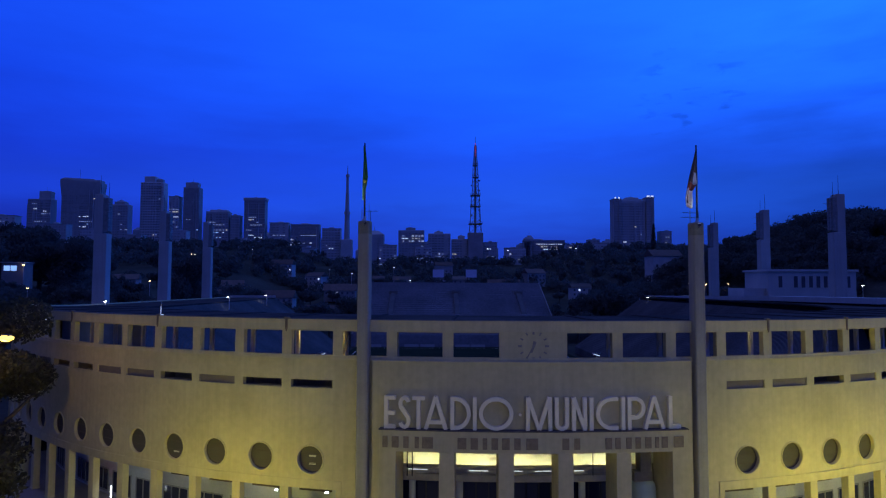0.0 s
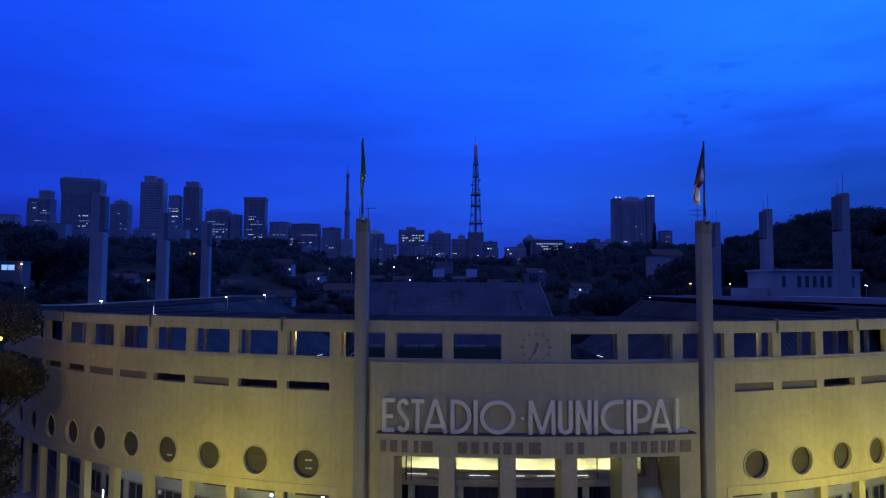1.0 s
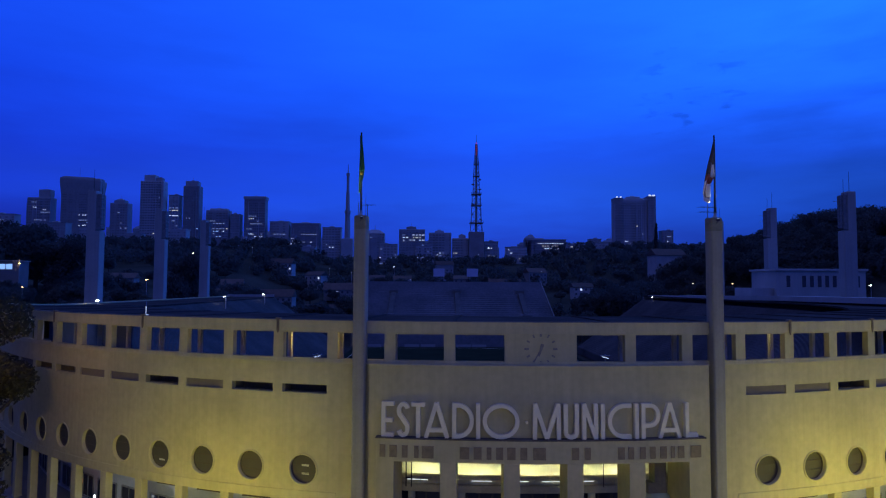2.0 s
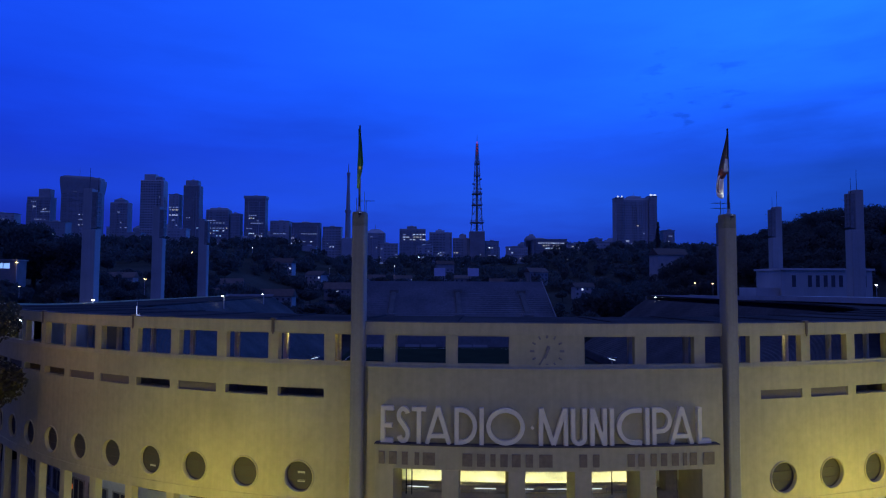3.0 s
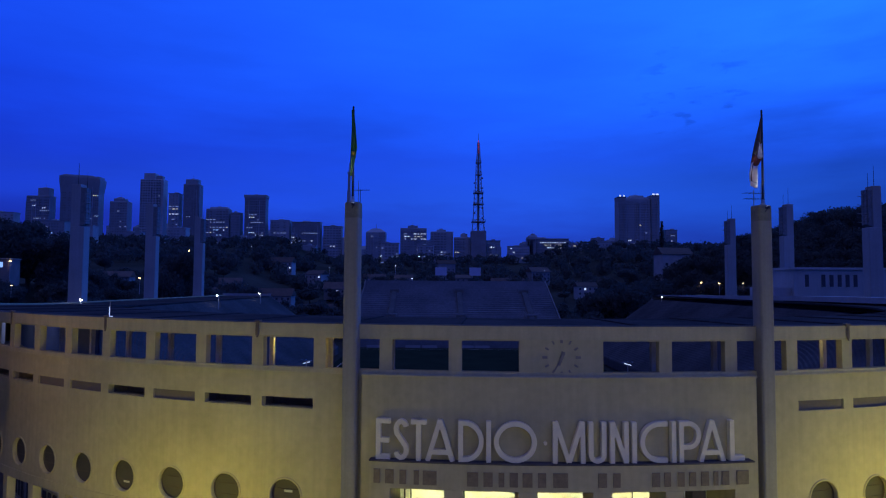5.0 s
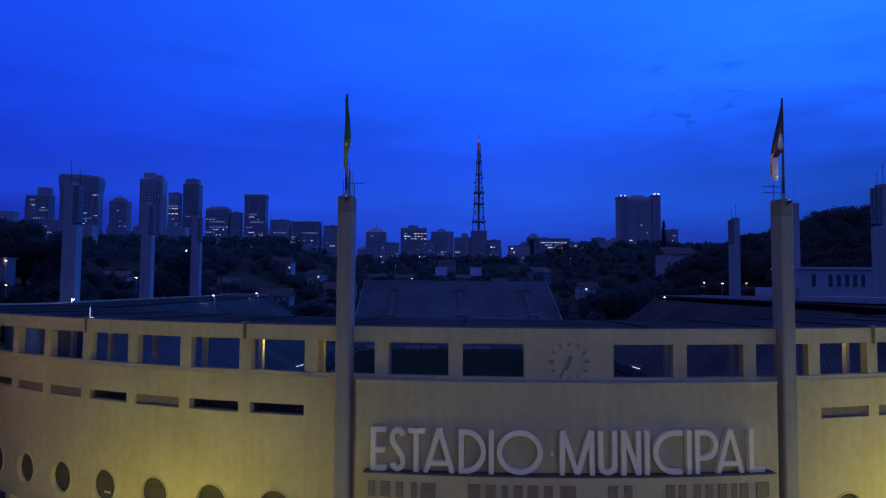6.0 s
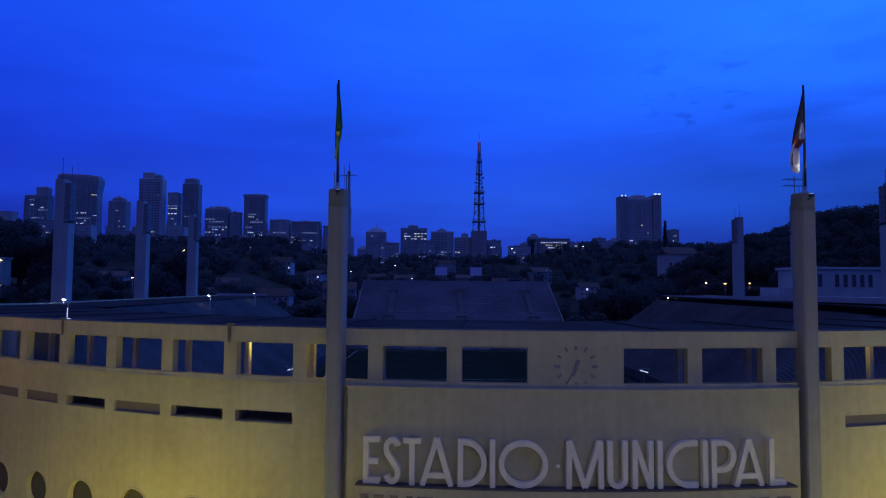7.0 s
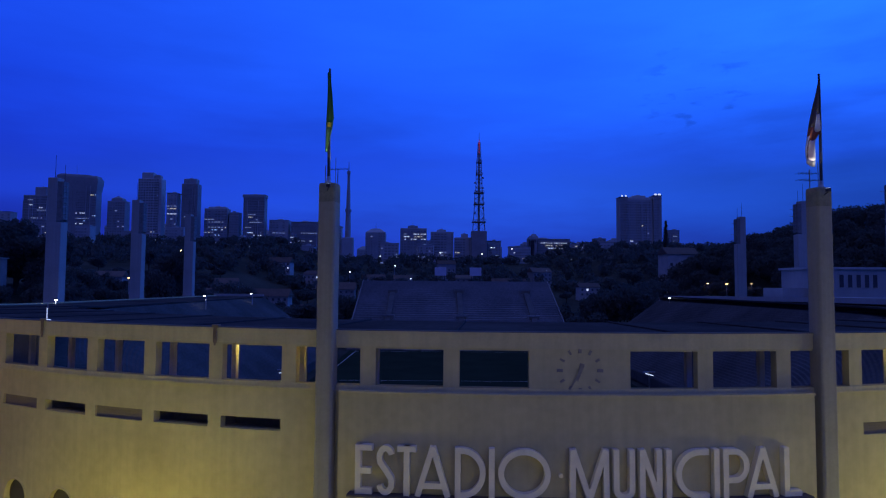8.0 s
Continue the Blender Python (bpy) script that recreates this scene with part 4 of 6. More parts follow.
def add_stroke(b, pts, t, depth):
    """One stroke as a solid ribbon, mitred at its bends."""
    n = len(pts)
    loop = math.dist(pts[0], pts[-1]) < 1e-6 and n > 3
    rings = []
    for i, (x, z) in enumerate(pts):
        a = pts[i - 1] if i else (pts[-2] if loop else pts[0])
        c = pts[i + 1] if i < n - 1 else (pts[1] if loop else pts[-1])
        dx, dz = c[0] - a[0], c[1] - a[1]
        k = math.hypot(dx, dz) or 1
        nx, nz = -dz / k * t / 2, dx / k * t / 2
        rings.append([(x + nx, 0, z + nz), (x - nx, 0, z - nz), (x - nx, depth, z - nz), (x + nx, depth, z + nz)])
    b.rings(rings, cap=not loop)


def sign():
    spans = [("E", -10.85, -10.02), ("S", -9.80, -8.93), ("T", -8.80, -7.90), ("A", -7.96, -6.25), ("D", -6.05, -4.60), ("I", -4.46, -4.17), ("O", -4.01, -1.57),
             ("M", -0.68, 1.20), ("U", 1.38, 2.40), ("N", 2.62, 3.70), ("I", 3.88, 4.17), ("C", 4.36, 5.98), ("I", 6.22, 6.50), ("P", 6.68, 8.00), ("A", 7.86, 9.52), ("L", 9.80, 10.72)]
    z0, h, t, depth = P_TOP + 0.08, 2.34, 0.27, 0.34
    board = thing("entrance_sign", "tall pale raised capital letters on the entrance ledge", "sign", pose(0, 0, 0))
    for ch, a, c in spans:
        b = Build()
        w = c - a
        for i, pts in enumerate(stroke_letter(ch, w, h, t)):
            q = 0.004 * i
            bb = Build()
            add_stroke(bb, pts, t, depth - 2 * q)
            b.add([(x, y + q, z) for x, y, z in bb.v], bb.f)
        v = []
        for x, y, z in b.v:
            v.append(arc(a + x, PORTAL - 0.16 - y, z0 + z))
        b.v = v
        part("letter_" + ch.lower(), b, LETTER, board)
    x, y, z = arc(-1.08, PORTAL - 0.16, z0 + 1.12)
    part("dot", Build().tube((x, y, z), (x, y + 0.2, z), 0.10, n=16), LETTER, board)
    # a row of plain bars below the letters
    bars = [(-10.95, -10.48), (-10.28, -9.68), (-9.44, -8.96), (-8.62, -8.22), (-8.1, -7.21), (-5.58, -4.85), (-4.66, -4.04), (-3.81, -3.39), (-3.19, -2.62), (-2.46, -1.81),
            (-1.59, -1.04), (-0.74, 0.19), (1.81, 2.39), (2.66, 3.17), (4.9, 5.46), (5.62, 6.09), (6.42, 6.9), (7.1, 7.59), (7.83, 8.37), (8.58, 8.94), (9.07, 9.61), (9.99, 10.83)]
    line = thing("name_line", "row of dark raised bars on the entrance beam", "sign", pose(0, 0, 0))
    for a, c in bars:
        part("bar", Build().abox(a + 0.05, c - 0.05, PORTAL, PORTAL + 0.07, 9.00, 9.80), NAMEBAR, line)


sign()


# ---- the bowl behind the front ----
def sweep_u(b, prof, y_end):
    """Sweep a section of (half-width, height) along the U; heights may depend on how far along the sides it is."""
    n = 12
    frames = [(-1, 0, y_end + (RAD - y_end) * i / n) for i in range(n)]
    k = 72
    frames += [(-math.cos(math.pi * i / k), -math.sin(math.pi * i / k), RAD) for i in range(k + 1)]
    frames += [(1, 0, RAD + (y_end - RAD) * (i + 1) / n) for i in range(n)]
    rings = []
    for c, s, y in frames:
        side = smooth01((abs(c) - 0.80) / 0.2)
        rings.append([(c * r, y + s * r, z0 + (z1 - z0) * side) for r, z0, z1 in prof])
    return b.rings(rings)


def bowl():
    # stepped terraces: lower under the front gallery, higher along the sides
    prof = [(36.0, 0.3, 0.3), (36.0, 1.6, 2.2)]
    n = 40
    for i in range(n):
        r0, r1 = 36 + 20.0 * i / n, 36 + 20.0 * (i + 1) / n
        z0 = 1.6 + 10.6 * (i + 1) / n
        z1 = 2.2 + 14.4 * (i + 1) / n
        prof += [(r0 + 0.20, z0, z1), (r1, z0, z1)]
    prof += [(60.0, 12.3, 16.7), (60.0, -0.3, -0.3)]
    b = Build()
    sweep_u(b, prof, 150)
    fixed("terraces", b, STAND, "grey stepped concrete terraces round the pitch", "stand")
    # side roofs beyond the curve's built bays
    S = (KMAX + 0.5) * BAY
    a = S / RAD
    for side in (-1, 1):
        tag = "west" if side < 0 else "east"
        b = Build()
        rings = []
        for i in range(9):
            t = a + (math.pi / 2 - a) * i / 8
            rings.append((side * math.sin(t), -math.cos(t), RAD))
        for i in range(1, 9):
            rings.append((side, 0, RAD + (150 - RAD) * i / 8))
        ring = []
        for i, (c, s, y) in enumerate(rings):
            top = 17.85 - 0.9 * smooth01(i / 8) if side < 0 else 17.85
            inner = top - 0.05
            ring.append([(c * 69.2, y + s * 69.2, top - 0.3), (c * 56, y + s * 56, top - 0.3), (c * 56, y + s * 56, inner), (c * 69.2, y + s * 69.2, top)])
        b.rings(ring)
        fixed("roof_" + tag, b, ROOF, "flat grey roof terrace along the side stand", "roof")
        b = Build()
        tops = [18.1 - (0.95 * smooth01(i / 8) if side < 0 else 0.0) for i in range(len(rings))]
        b.rings([[(c * 70.0, y + s * 70.0, 0), (c * 69.2, y + s * 69.2, 0), (c * 69.2, y + s * 69.2, zt), (c * 70.0, y + s * 70.0, zt)] for (c, s, y), zt in zip(rings, tops)])
        fixed("wall_side_" + tag, b, CREAM, "plain outer wall of the side stand", "wall")
        e0, e1 = sorted((side * 56, side * 70))
        fixed("wall_end_" + tag, Build().box(e0, e1, 149.6, 150, 0, 17.6), CONCRETE, "concrete end wall of the side stand", "wall")
    # east canopy edge, painted pale
    b = Build()
    b.rings([[(57.6, y, z - 0.9), (62.5, y, z - 0.9), (62.5, y, z), (57.6, y, z)] for y, z in ((150, 17.95), (115, 18.4), (78, 18.9), (46, 19.1))])
    # added dark filler in place of the shadow below the canopy
    fixed("wall_under_canopy", Build().rings([[(58.4, y, 15.0), (62.0, y, 15.0), (62.0, y, z - 0.9), (58.4, y, z - 0.9)] for y, z in ((149.5, 17.95), (115, 18.4), (78, 18.9), (46.5, 19.1))]),
          STAND, "added dark filler standing for the shade under the side canopy", "wall")
    fixed("canopy_east", b, WHITEWALL, "pale fascia of the flat canopy over the side stand", "canopy")
    fixed("pitch", Build().box(-34, 34, 44, 168, -0.3, 0.06), GRASS, "dark green football pitch", "pitch")
    b = Build()
    for x0, x1, y0, y1 in ((-32, 32, 46, 46.12), (-32, 32, 166, 166.12), (-32, -31.88, 46, 166), (31.88, 32, 46, 166), (-32, 32, 106, 106.12), (-20, 20, 62, 62.12), (-20, -19.88, 46, 62), (19.88, 20, 46, 62)):
        b.box(x0, x1, y0, y1, 0.06, 0.065)
    fixed("pitch_lines", b, LINE, "white painted lines on the pitch", "line")


bowl()


def pitch_boards():
    """Blank low boards along the far touchline."""
    bd = thing("perimeter_board", "low pale blank board along the far edge of the pitch", "board", pose(-27.5, 169.4, 0.0), "perimeter boards")
    part("panel", Build().bevel_box(-2.4, 2.4, -0.06, 0.06, 0.15, 1.0, 0.03), CONCRETE, bd)
    for x in (-2.1, 2.1):
        part("foot", Build().box(x - 0.05, x + 0.05, -0.3, 0.3, -0.02, 0.16), DARKMETAL, bd)
    for x in (-15.0, -9.6, 2.2, 7.4, 22.0):
        copy_thing(bd, pose(x, 169.4, 0.0))


pitch_boards()


def roof_clutter():
    up = thing("roof_upstand", "low kerb across the roof membrane", "kerb", on_arc(-5.5 * BAY, 0, 17.85), "roof kerbs")
    part("kerb", Build().bevel_box(-0.12, 0.12, 0.7, 13.3, 0.0, 0.10, 0.03), ROOF, up)
    for k in (-15.5, -13.5, -11.5, -9.5, -7.5, -3.5, 3.5, 5.5, 7.5, 9.5, 11.5, 13.5, 15.5, -1.5, 1.5):
        copy_thing(up, on_arc(k * BAY, 0, 17.85))


roof_clutter()


def far_stand():
    """The steep straight stand at the far end, with its three stairways."""
    b = Build()
    n = 26
    y0, z0, y1, z1 = 172.0, 3.5, 214.0, 21.6
    sec = [(y0, 0.0)]
    for i in range(n):
        ya, yb = y0 + (y1 - y0) * i / n, y0 + (y1 - y0) * (i + 1) / n
        z = z0 + (z1 - z0) * (i + 1) / n
        sec += [(ya, z), (yb, z)]
    sec += [(y1 + 0.5, z1), (y1 + 0.5, 0.0)]
    b.rings([[(-35.4, y, z) for y, z in sec], [(35.4, y, z) for y, z in sec]])
    st = thing("far_stand", "steep grey concrete stand at the far end of the pitch", "stand", kind="structure")
    part("terrace", b, STANDPALE, st)
    for x in (-35.6, 35.2):
        w = Build()
        w.rings([[(x, y0, 0), (x, y1 + 0.5, 0), (x, y1 + 0.5, z1 + 0.6), (x, y0, z0 + 0.8)], [(x + 0.4, y0, 0), (x + 0.4, y1 + 0.5, 0), (x + 0.4, y1 + 0.5, z1 + 0.6), (x + 0.4, y0, z0 + 0.8)]])
        part("side_wall", w, STANDPALE, st)
    part("top_rail", Build().box(-35.2, 35.2, y1 + 0.3, y1 + 0.5, z1, z1 + 0.5), STANDPALE, st)
    slope = (z1 - z0) / (y1 - y0)
    for x in (-23.4, 1.1, 25.6):
        zz = lambda y: z0 + (y - y0) * slope
        c = Build()
        c.rings([[(x - 0.9, 180, zz(180) + 0.9), (x + 0.9, 180, zz(180) + 0.9), (x + 0.9, 180, zz(180) + 1.0), (x - 0.9, 180, zz(180) + 1.0)],
                 [(x - 0.9, 203, zz(203) + 0.9), (x + 0.9, 203, zz(203) + 0.9), (x + 0.9, 203, zz(203) + 1.0), (x - 0.9, 203, zz(203) + 1.0)]])
        part("stairway", c, STAIRGREY, st)
        for yv in (184.0, 204.0):
            part("stair_mouth", Build().box(x - 2.1, x + 2.1, yv, yv + 1.6, zz(yv) - 0.5, zz(yv) + 1.8), STANDPALE, st)
            # dark panel on the solid mouth paints the shade of an opening
            part("mouth_opening", Build().box(x - 1.7, x + 1.7, yv - 0.1, yv - 0.02, zz(yv) + 0.0, zz(yv) + 1.35), INSIDE, st)
    for x in (-5.75, 8.15):
        bd = thing("score_board", "square pale board on posts above the far stand", "board", pose(x, 222, 21.0), "boards above the stand")
        part("panel", Build().bevel_box(-2.3, 2.3, -0.2, 0.2, 3.3, 6.6, 0.05), BOARD, bd)
        part("post", Build().tube((-1.6, 0.3, -6), (-1.6, 0.3, 6.4), 0.15), DARKMETAL, bd)
        part("post", Build().tube((1.6, 0.3, -6), (1.6, 0.3, 6.4), 0.15), DARKMETAL, bd)


far_stand()


def light_tower():
    """A tall concrete pylon whose upper, pitch-facing side carries a bank of floodlights. Local +x faces the pitch."""
    t = thing("light_tower", "tall pale concrete floodlight pylon on the stand's rim", "floodlight tower", group="floodlight pylons")
    part("shaft", Build().bevel_box(-1.25, 1.25, -1.0, 1.0, -0.6, 14.0, 0.08), CONCRETE, t)
    part("head", Build().bevel_box(-1.25, 0.40, -1.0, 1.0, 14.0, 21.6, 0.08), CONCRETE, t)
    part("lamp_frame", Build().box(0.40, 0.55, -0.95, 0.95, 14.0, 21.0).box(0.55, 1.2, -0.90, -0.78, 14.3, 20.9).box(0.55, 1.2, 0.78, 0.90, 14.3, 20.9), FLOODLAMP, t)
    lampm = Build().bevel_box(-0.1, 0.75, -0.37, 0.37, 0.0, 0.87, 0.06).mesh("floodlight", FLOODLAMP)
    for i in range(7):
        for j in range(2):
            o = part("floodlight", lampm, None, t)
            o.location = (0.62, -0.40 + 0.8 * j, 14.5 + 0.93 * i)
    for i in range(4):
        part("side_bracket", Build().tube((1.1, -0.85, 15.0 + 1.6 * i), (2.0, -0.85, 15.1 + 1.6 * i), 0.04, n=6), LAMPGREY, t)
    part("aerial", Build().tube((-0.6, 0, 21.6), (-0.6, 0, 25.6), 0.06, 0.03, 6), DARKMETAL, t)
    part("aerial", Build().tube((0.8, 0.4, 20.9), (0.8, 0.4, 24.0), 0.05, 0.03, 6), DARKMETAL, t)
    return t


def towers():
    t = light_tower()
    spots = [(-71.6, 77, 16.5, 0), (-74.6, 113, 17.5, 0), (-75.7, 146, 18.0, 0), (72.4, 78, 17.5, 180), (75.9, 113, 18.6, 180), (77.6, 146, 18.6, 180)]
    for n, (x, y, z, turn) in enumerate(spots):
        if n:
            copy_thing(t, pose(x, y, z, 0, 0, turn))
        else:
            t.matrix_basis = pose(x, y, z, 0, 0, turn)
        fixed("tower_base", Build().bevel_box(x - 1.3, x + 1.3, y - 1.05, y + 1.05, -0.2, z - 0.6, 0.05), CONCRETE, "concrete base under a floodlight pylon", "base")


towers()


def gym():
    g = thing("side_building", "long pale two-storey block with tall dark windows behind the stand", "building", pose(63.9, 98, 0))
    part("wall", Build().box(5.1, 25.4, 0, 11, 0, 24.3), WHITEWALL, g)
    part("roof", Build().box(4.7, 25.8, -0.4, 11.4, 24.3, 24.75), WHITEWALL, g)
    win = Build().box(-0.42, 0.42, -0.06, 0.0, 0, 2.6).mesh("window", FARGLASS)
    sill = Build().box(-0.52, 0.52, -0.1, 0.0, -0.12, 0.0).mesh("sill", WHITEWALL)
    head = Build().box(-0.52, 0.52, -0.1, 0.0, 2.6, 2.7).mesh("lintel", WHITEWALL)
    for x in (7.9, 11.45, 13.2, 14.95, 16.65, 18.35, 23.6):
        w = part("window", win, None, g)
        w.location = (x, 0, 20.6)
        part("sill", sill, None, w)
        part("lintel", head, None, w)
    part("step", Build().box(0.0, 5.1, 1, 9, 0, 20.4), WHITEWALL, g)


gym()


# ---- lamps on posts ----
def post_lamp(h, bulb, label, group, arm=0.0, r=0.16):
    p = thing("lamp_post", label, "lamp post", None, group)
    part("pole", Build().tube((0, 0, 0), (0, 0, h), 0.11, 0.09), LAMPGREY, p)
    if arm:
        part("arm", Build().tube((0, 0, h - 0.05), (arm, 0, h + 0.1), 0.04), PALEMETAL, p)
    hd = part("head", Build().bevel_box(arm - 0.22, arm + 0.22, -0.14, 0.14, h + 0.08, h + 0.22, 0.04), DARKMETAL, p)
    part("bulb", Build().lathe((arm, 0, h - 0.16), [(0.05, 0), (r, 0.07), (r, 0.17), (0.08, 0.24)], 10), bulb, hd, "glowing lamp", True)
    return p


def lamps():
    # on the roof terrace
    a = post_lamp(1.05, GLOW_WHITE, "short roof lamp post with a white light", "roof lamps", 0.0, 0.26)
    a.matrix_basis = pose(-67.4, 70.5, 16.60)
    e = post_lamp(3.0, GLOW_WHITE, "slim lamp post with a white light in the terraces", "roof lamps", 0.0, 0.2)
    e.matrix_basis = pose(55.4, 140, 14.5)
    tl = post_lamp(2.75, GLOW_WHITE, "slim lamp post with a white light in the terraces", "roof lamps", -0.35, 0.2)
    tl.matrix_basis = pose(-53.6, 98, 15.2)
    copy_thing(tl, pose(-53.8, 131, 15.2))
    for x, y, z in ((-53.9, 97.6, 17.6), (-54.1, 130.6, 17.6), (-67.4, 70.1, 17.3)):
        lamp("terrace_light", "POINT", pose(x, y, z), 14, (0.9, 0.96, 1.0), 0.12)
    c = thing("cornice_lamp", "small white lamp and thin rod on the cornice", "lamp", on_arc(-7.45 * BAY, -0.05, Z_TOP))
    part("rod", Build().tube((-0.02, 0, 0), (-0.02, 0, 1.1), 0.03, 0.02), PALEMETAL, c)
    part("base", Build().bevel_box(-0.26, 0.26, -0.1, 0.1, 0.0, 0.07, 0.02), PALEMETAL, c)
    part("bulb", Build().box(-0.16, 0.22, -0.06, 0.06, 0.07, 0.10), PANE_WHITE, c)
    part("bulb", Build().tube((-0.02, -0.04, 0.15), (-0.02, -0.04, 0.75), 0.018), PANE_WHITE, c)
    # street lamps scattered over the valley
    s = post_lamp(7.0, GLOW_WHITE, "distant street lamp glowing white", "valley street lamps", 0.0, 0.42)
    y = post_lamp(7.0, GLOW_WARM, "distant street lamp glowing warm", "valley street lamps", 0.0, 0.55)
    spots = [(67, 600, 57.2, 1, 1.5), (-35.8, 400, 33.5, 1, 1.1), (-45.7, 400, 39.8, 1, 0.8), (-21, 450, 42.1, 1, 0.8), (-19, 260, 23.3, 1, 0.7), (-52.3, 300, 27.2, 1, 0.8),
             (-72.5, 350, 30.5, 1, 0.6), (-99, 160, 22, 0, 0.7), (95.6, 210, 22.0, 0, 0.75), (98.2, 200, 21.7, 0, 0.85), (102.3, 190, 21.8, 0, 0.6), (112.4, 130, 21.2, 1, 0.8), 
             (-118.9, 250, 35.0, 0, 2.3), (-151.9, 179.4, 27.6, 0, 0.8), (-131.7, 150, 19.5, 0, 0.5), (30, 500, 47, 1, 0.7), (40, 520, 54, 1, 0.7), (-5, 470, 46, 1, 0.6),
             (-140, 420, 47, 1, 0.6), (-100, 500, 55, 1, 0.7), (-60, 520, 53, 1, 0.6), (90, 430, 40, 1, 0.5), (60, 360, 30, 1, 0.5), (110, 480, 52, 1, 0.7)]
    first = {0: True, 1: True}
    for x, yy, z, white, k in spots:
        src = s if white else y
        zz = z - 7.0 * k
        m = pose(x, yy, zz) @ Matrix.Scale(k, 4)
        if first[white]:
            src.matrix_basis = m
            first[white] = False
        else:
            o = copy_thing(src, pose(x, yy, zz))
            o.scale = (k, k, k)
    # the sodium street lamp in the tree beside the west wing
    p = thing("street_lamp", "tall street lamp with a bright orange sodium light", "street lamp", pose(-42.35, 4.6, 0.25))
    part("pole", Build().tube((0, 0, 0), (0, 0, 15.4), 0.13, 0.08), PALEMETAL, p)
    part("arm", Build().tube((0, 0, 15.3), (1.25, -0.6, 16.32), 0.05), PALEMETAL, p)
    part("head", Build().bevel_box(0.9, 1.6, -0.85, -0.4, 16.28, 16.45, 0.05), DARKMETAL, p)
    # bulb is oversized, its shape standing in for the glow around it
    part("bulb", Build().lathe((1.25, -0.62, 15.9), [(0.2, 0), (0.52, 0.14), (0.56, 0.32), (0.3, 0.5)], 14), GLOW_SODIUM, p, "glowing orange lamp", True)
    lamp("sodium_light", "POINT", pose(-41.1, 3.5, 15.9), 270, SODIUM, 0.3)
    w2 = thing("path_lamp", "low path lamp glowing among the leaves", "lamp post", pose(-46.0, 3.6, 0.3))
    part("pole", Build().tube((0, 0, 0), (0, 0, 9.0), 0.06, 0.05), DARKMETAL, w2)
    part("globe", Build().lathe((0, 0, 9.0), [(0.05, 0), (0.15, 0.08), (0.18, 0.2), (0.12, 0.32), (0.03, 0.38)], 12), GLOW_SODIUM, w2, "sodium globe", True)
    lamp("path_light", "POINT", pose(-46.0, 3.6, 9.45), 380, SODIUM, 0.15)
    # forecourt lamps that light the wings
    f = thing("forecourt_lamp", "forecourt lamp post with twin yellow globe lights", "lamp post", on_arc(-4.8 * BAY, 7.6), "forecourt lamps")
    part("pole", Build().tube((0, 0, 0.15), (0, 0, 3.9), 0.09, 0.06), DARKMETAL, f)
    br = part("bracket", Build().tube((-0.5, 0, 3.85), (0.5, 0, 3.85), 0.04), DARKMETAL, f)
    part("foot", Build().lathe((0, 0, 0.15), [(0.25, 0), (0.25, 0.15), (0.1, 0.3)], 12), DARKMETAL, f)
    for x in (-0.5, 0.5):
        part("globe", Build().lathe((x, 0, 3.9), [(0.06, 0), (0.18, 0.08), (0.22, 0.22), (0.16, 0.36), (0.04, 0.42)], 12), GLOW_WARM, br, "yellow globe", True)
    for k in (-6.2, -7.9, 4.9, 6.8, 9.0):
        copy_thing(f, on_arc(k * BAY, 7.6))
    for k, e in ((-4.8, 0.82), (-6.2, 0.50), (-7.9, 0.05), (4.9, 1.05), (6.8, 1.10), (9.0, 0.7)):
        x, y, z = arc(k * BAY, 7.6, 4.8)
        lamp("forecourt_light", "POINT", pose(x, y, z), 1170 * e, FLOOD, 0.5)
    # low unseen lamps, added for a little fill on the entrance
    e = thing("entrance_lamp", "low unseen lamp post added before the entrance as warm fill", "lamp post", on_arc(-1.6 * BAY, 6.5), "entrance lamps")
    part("pole", Build().tube((0, 0, 0.15), (0, 0, 2.6), 0.07, 0.05), DARKMETAL, e)
    part("globe", Build().lathe((0, 0, 2.6), [(0.06, 0), (0.16, 0.06), (0.19, 0.18), (0.14, 0.30), (0.04, 0.35)], 12), GLOW_WARM, e, "warm globe", True)
    copy_thing(e, on_arc(1.6 * BAY, 6.5))
    for k in (-1.6, 1.6):
        lamp("entrance_fill_light", "POINT", on_arc(k * BAY, 6.5, 3.15), 10, PLAZA, 0.3)
    # tall unseen lamps added on the square to light the whole front softly
    q = thing("square_lamp", "tall unseen lamp post added on the square as warm fill", "lamp post", pose(-13, -27, 0.05), "square lamps")
    part("pole", Build().tube((0, 0, 0), (0, 0, 9.0), 0.12, 0.07), DARKMETAL, q)
    part("head", Build().bevel_box(-0.5, 0.5, -0.25, 0.25, 9.0, 9.18, 0.05), DARKMETAL, q)
    part("lens", Build().box(-0.42, 0.42, -0.2, 0.2, 8.94, 8.995), GLOW_WARM, q, "glowing lens")
    copy_thing(q, pose(12, -28, 0.05))
    for x, y, e in ((-13, -27.6, 1230), (12, -28.6, 2080)):
        lamp("square_fill_light", "POINT", pose(x, y, 8.6), e, PLAZA, 0.6)
    st = thing("stand_lamp", "white tube lamp on a post in the terraces", "lamp post", pose(8.7, 16.0, 11.0), "terrace lamps")
    part("post", Build().tube((0, 0, 0), (0, 0, 3.2), 0.05), PALEMETAL, st)
    part("holder", Build().bevel_box(-0.45, 0.45, -0.06, 0.06, 3.05, 3.12, 0.02), PALEMETAL, st)
    part("tube", Build().tube((-0.3, -0.02, 3.0), (0.3, -0.02, 2.84), 0.035), PANE_WHITE, st, "lit tube")
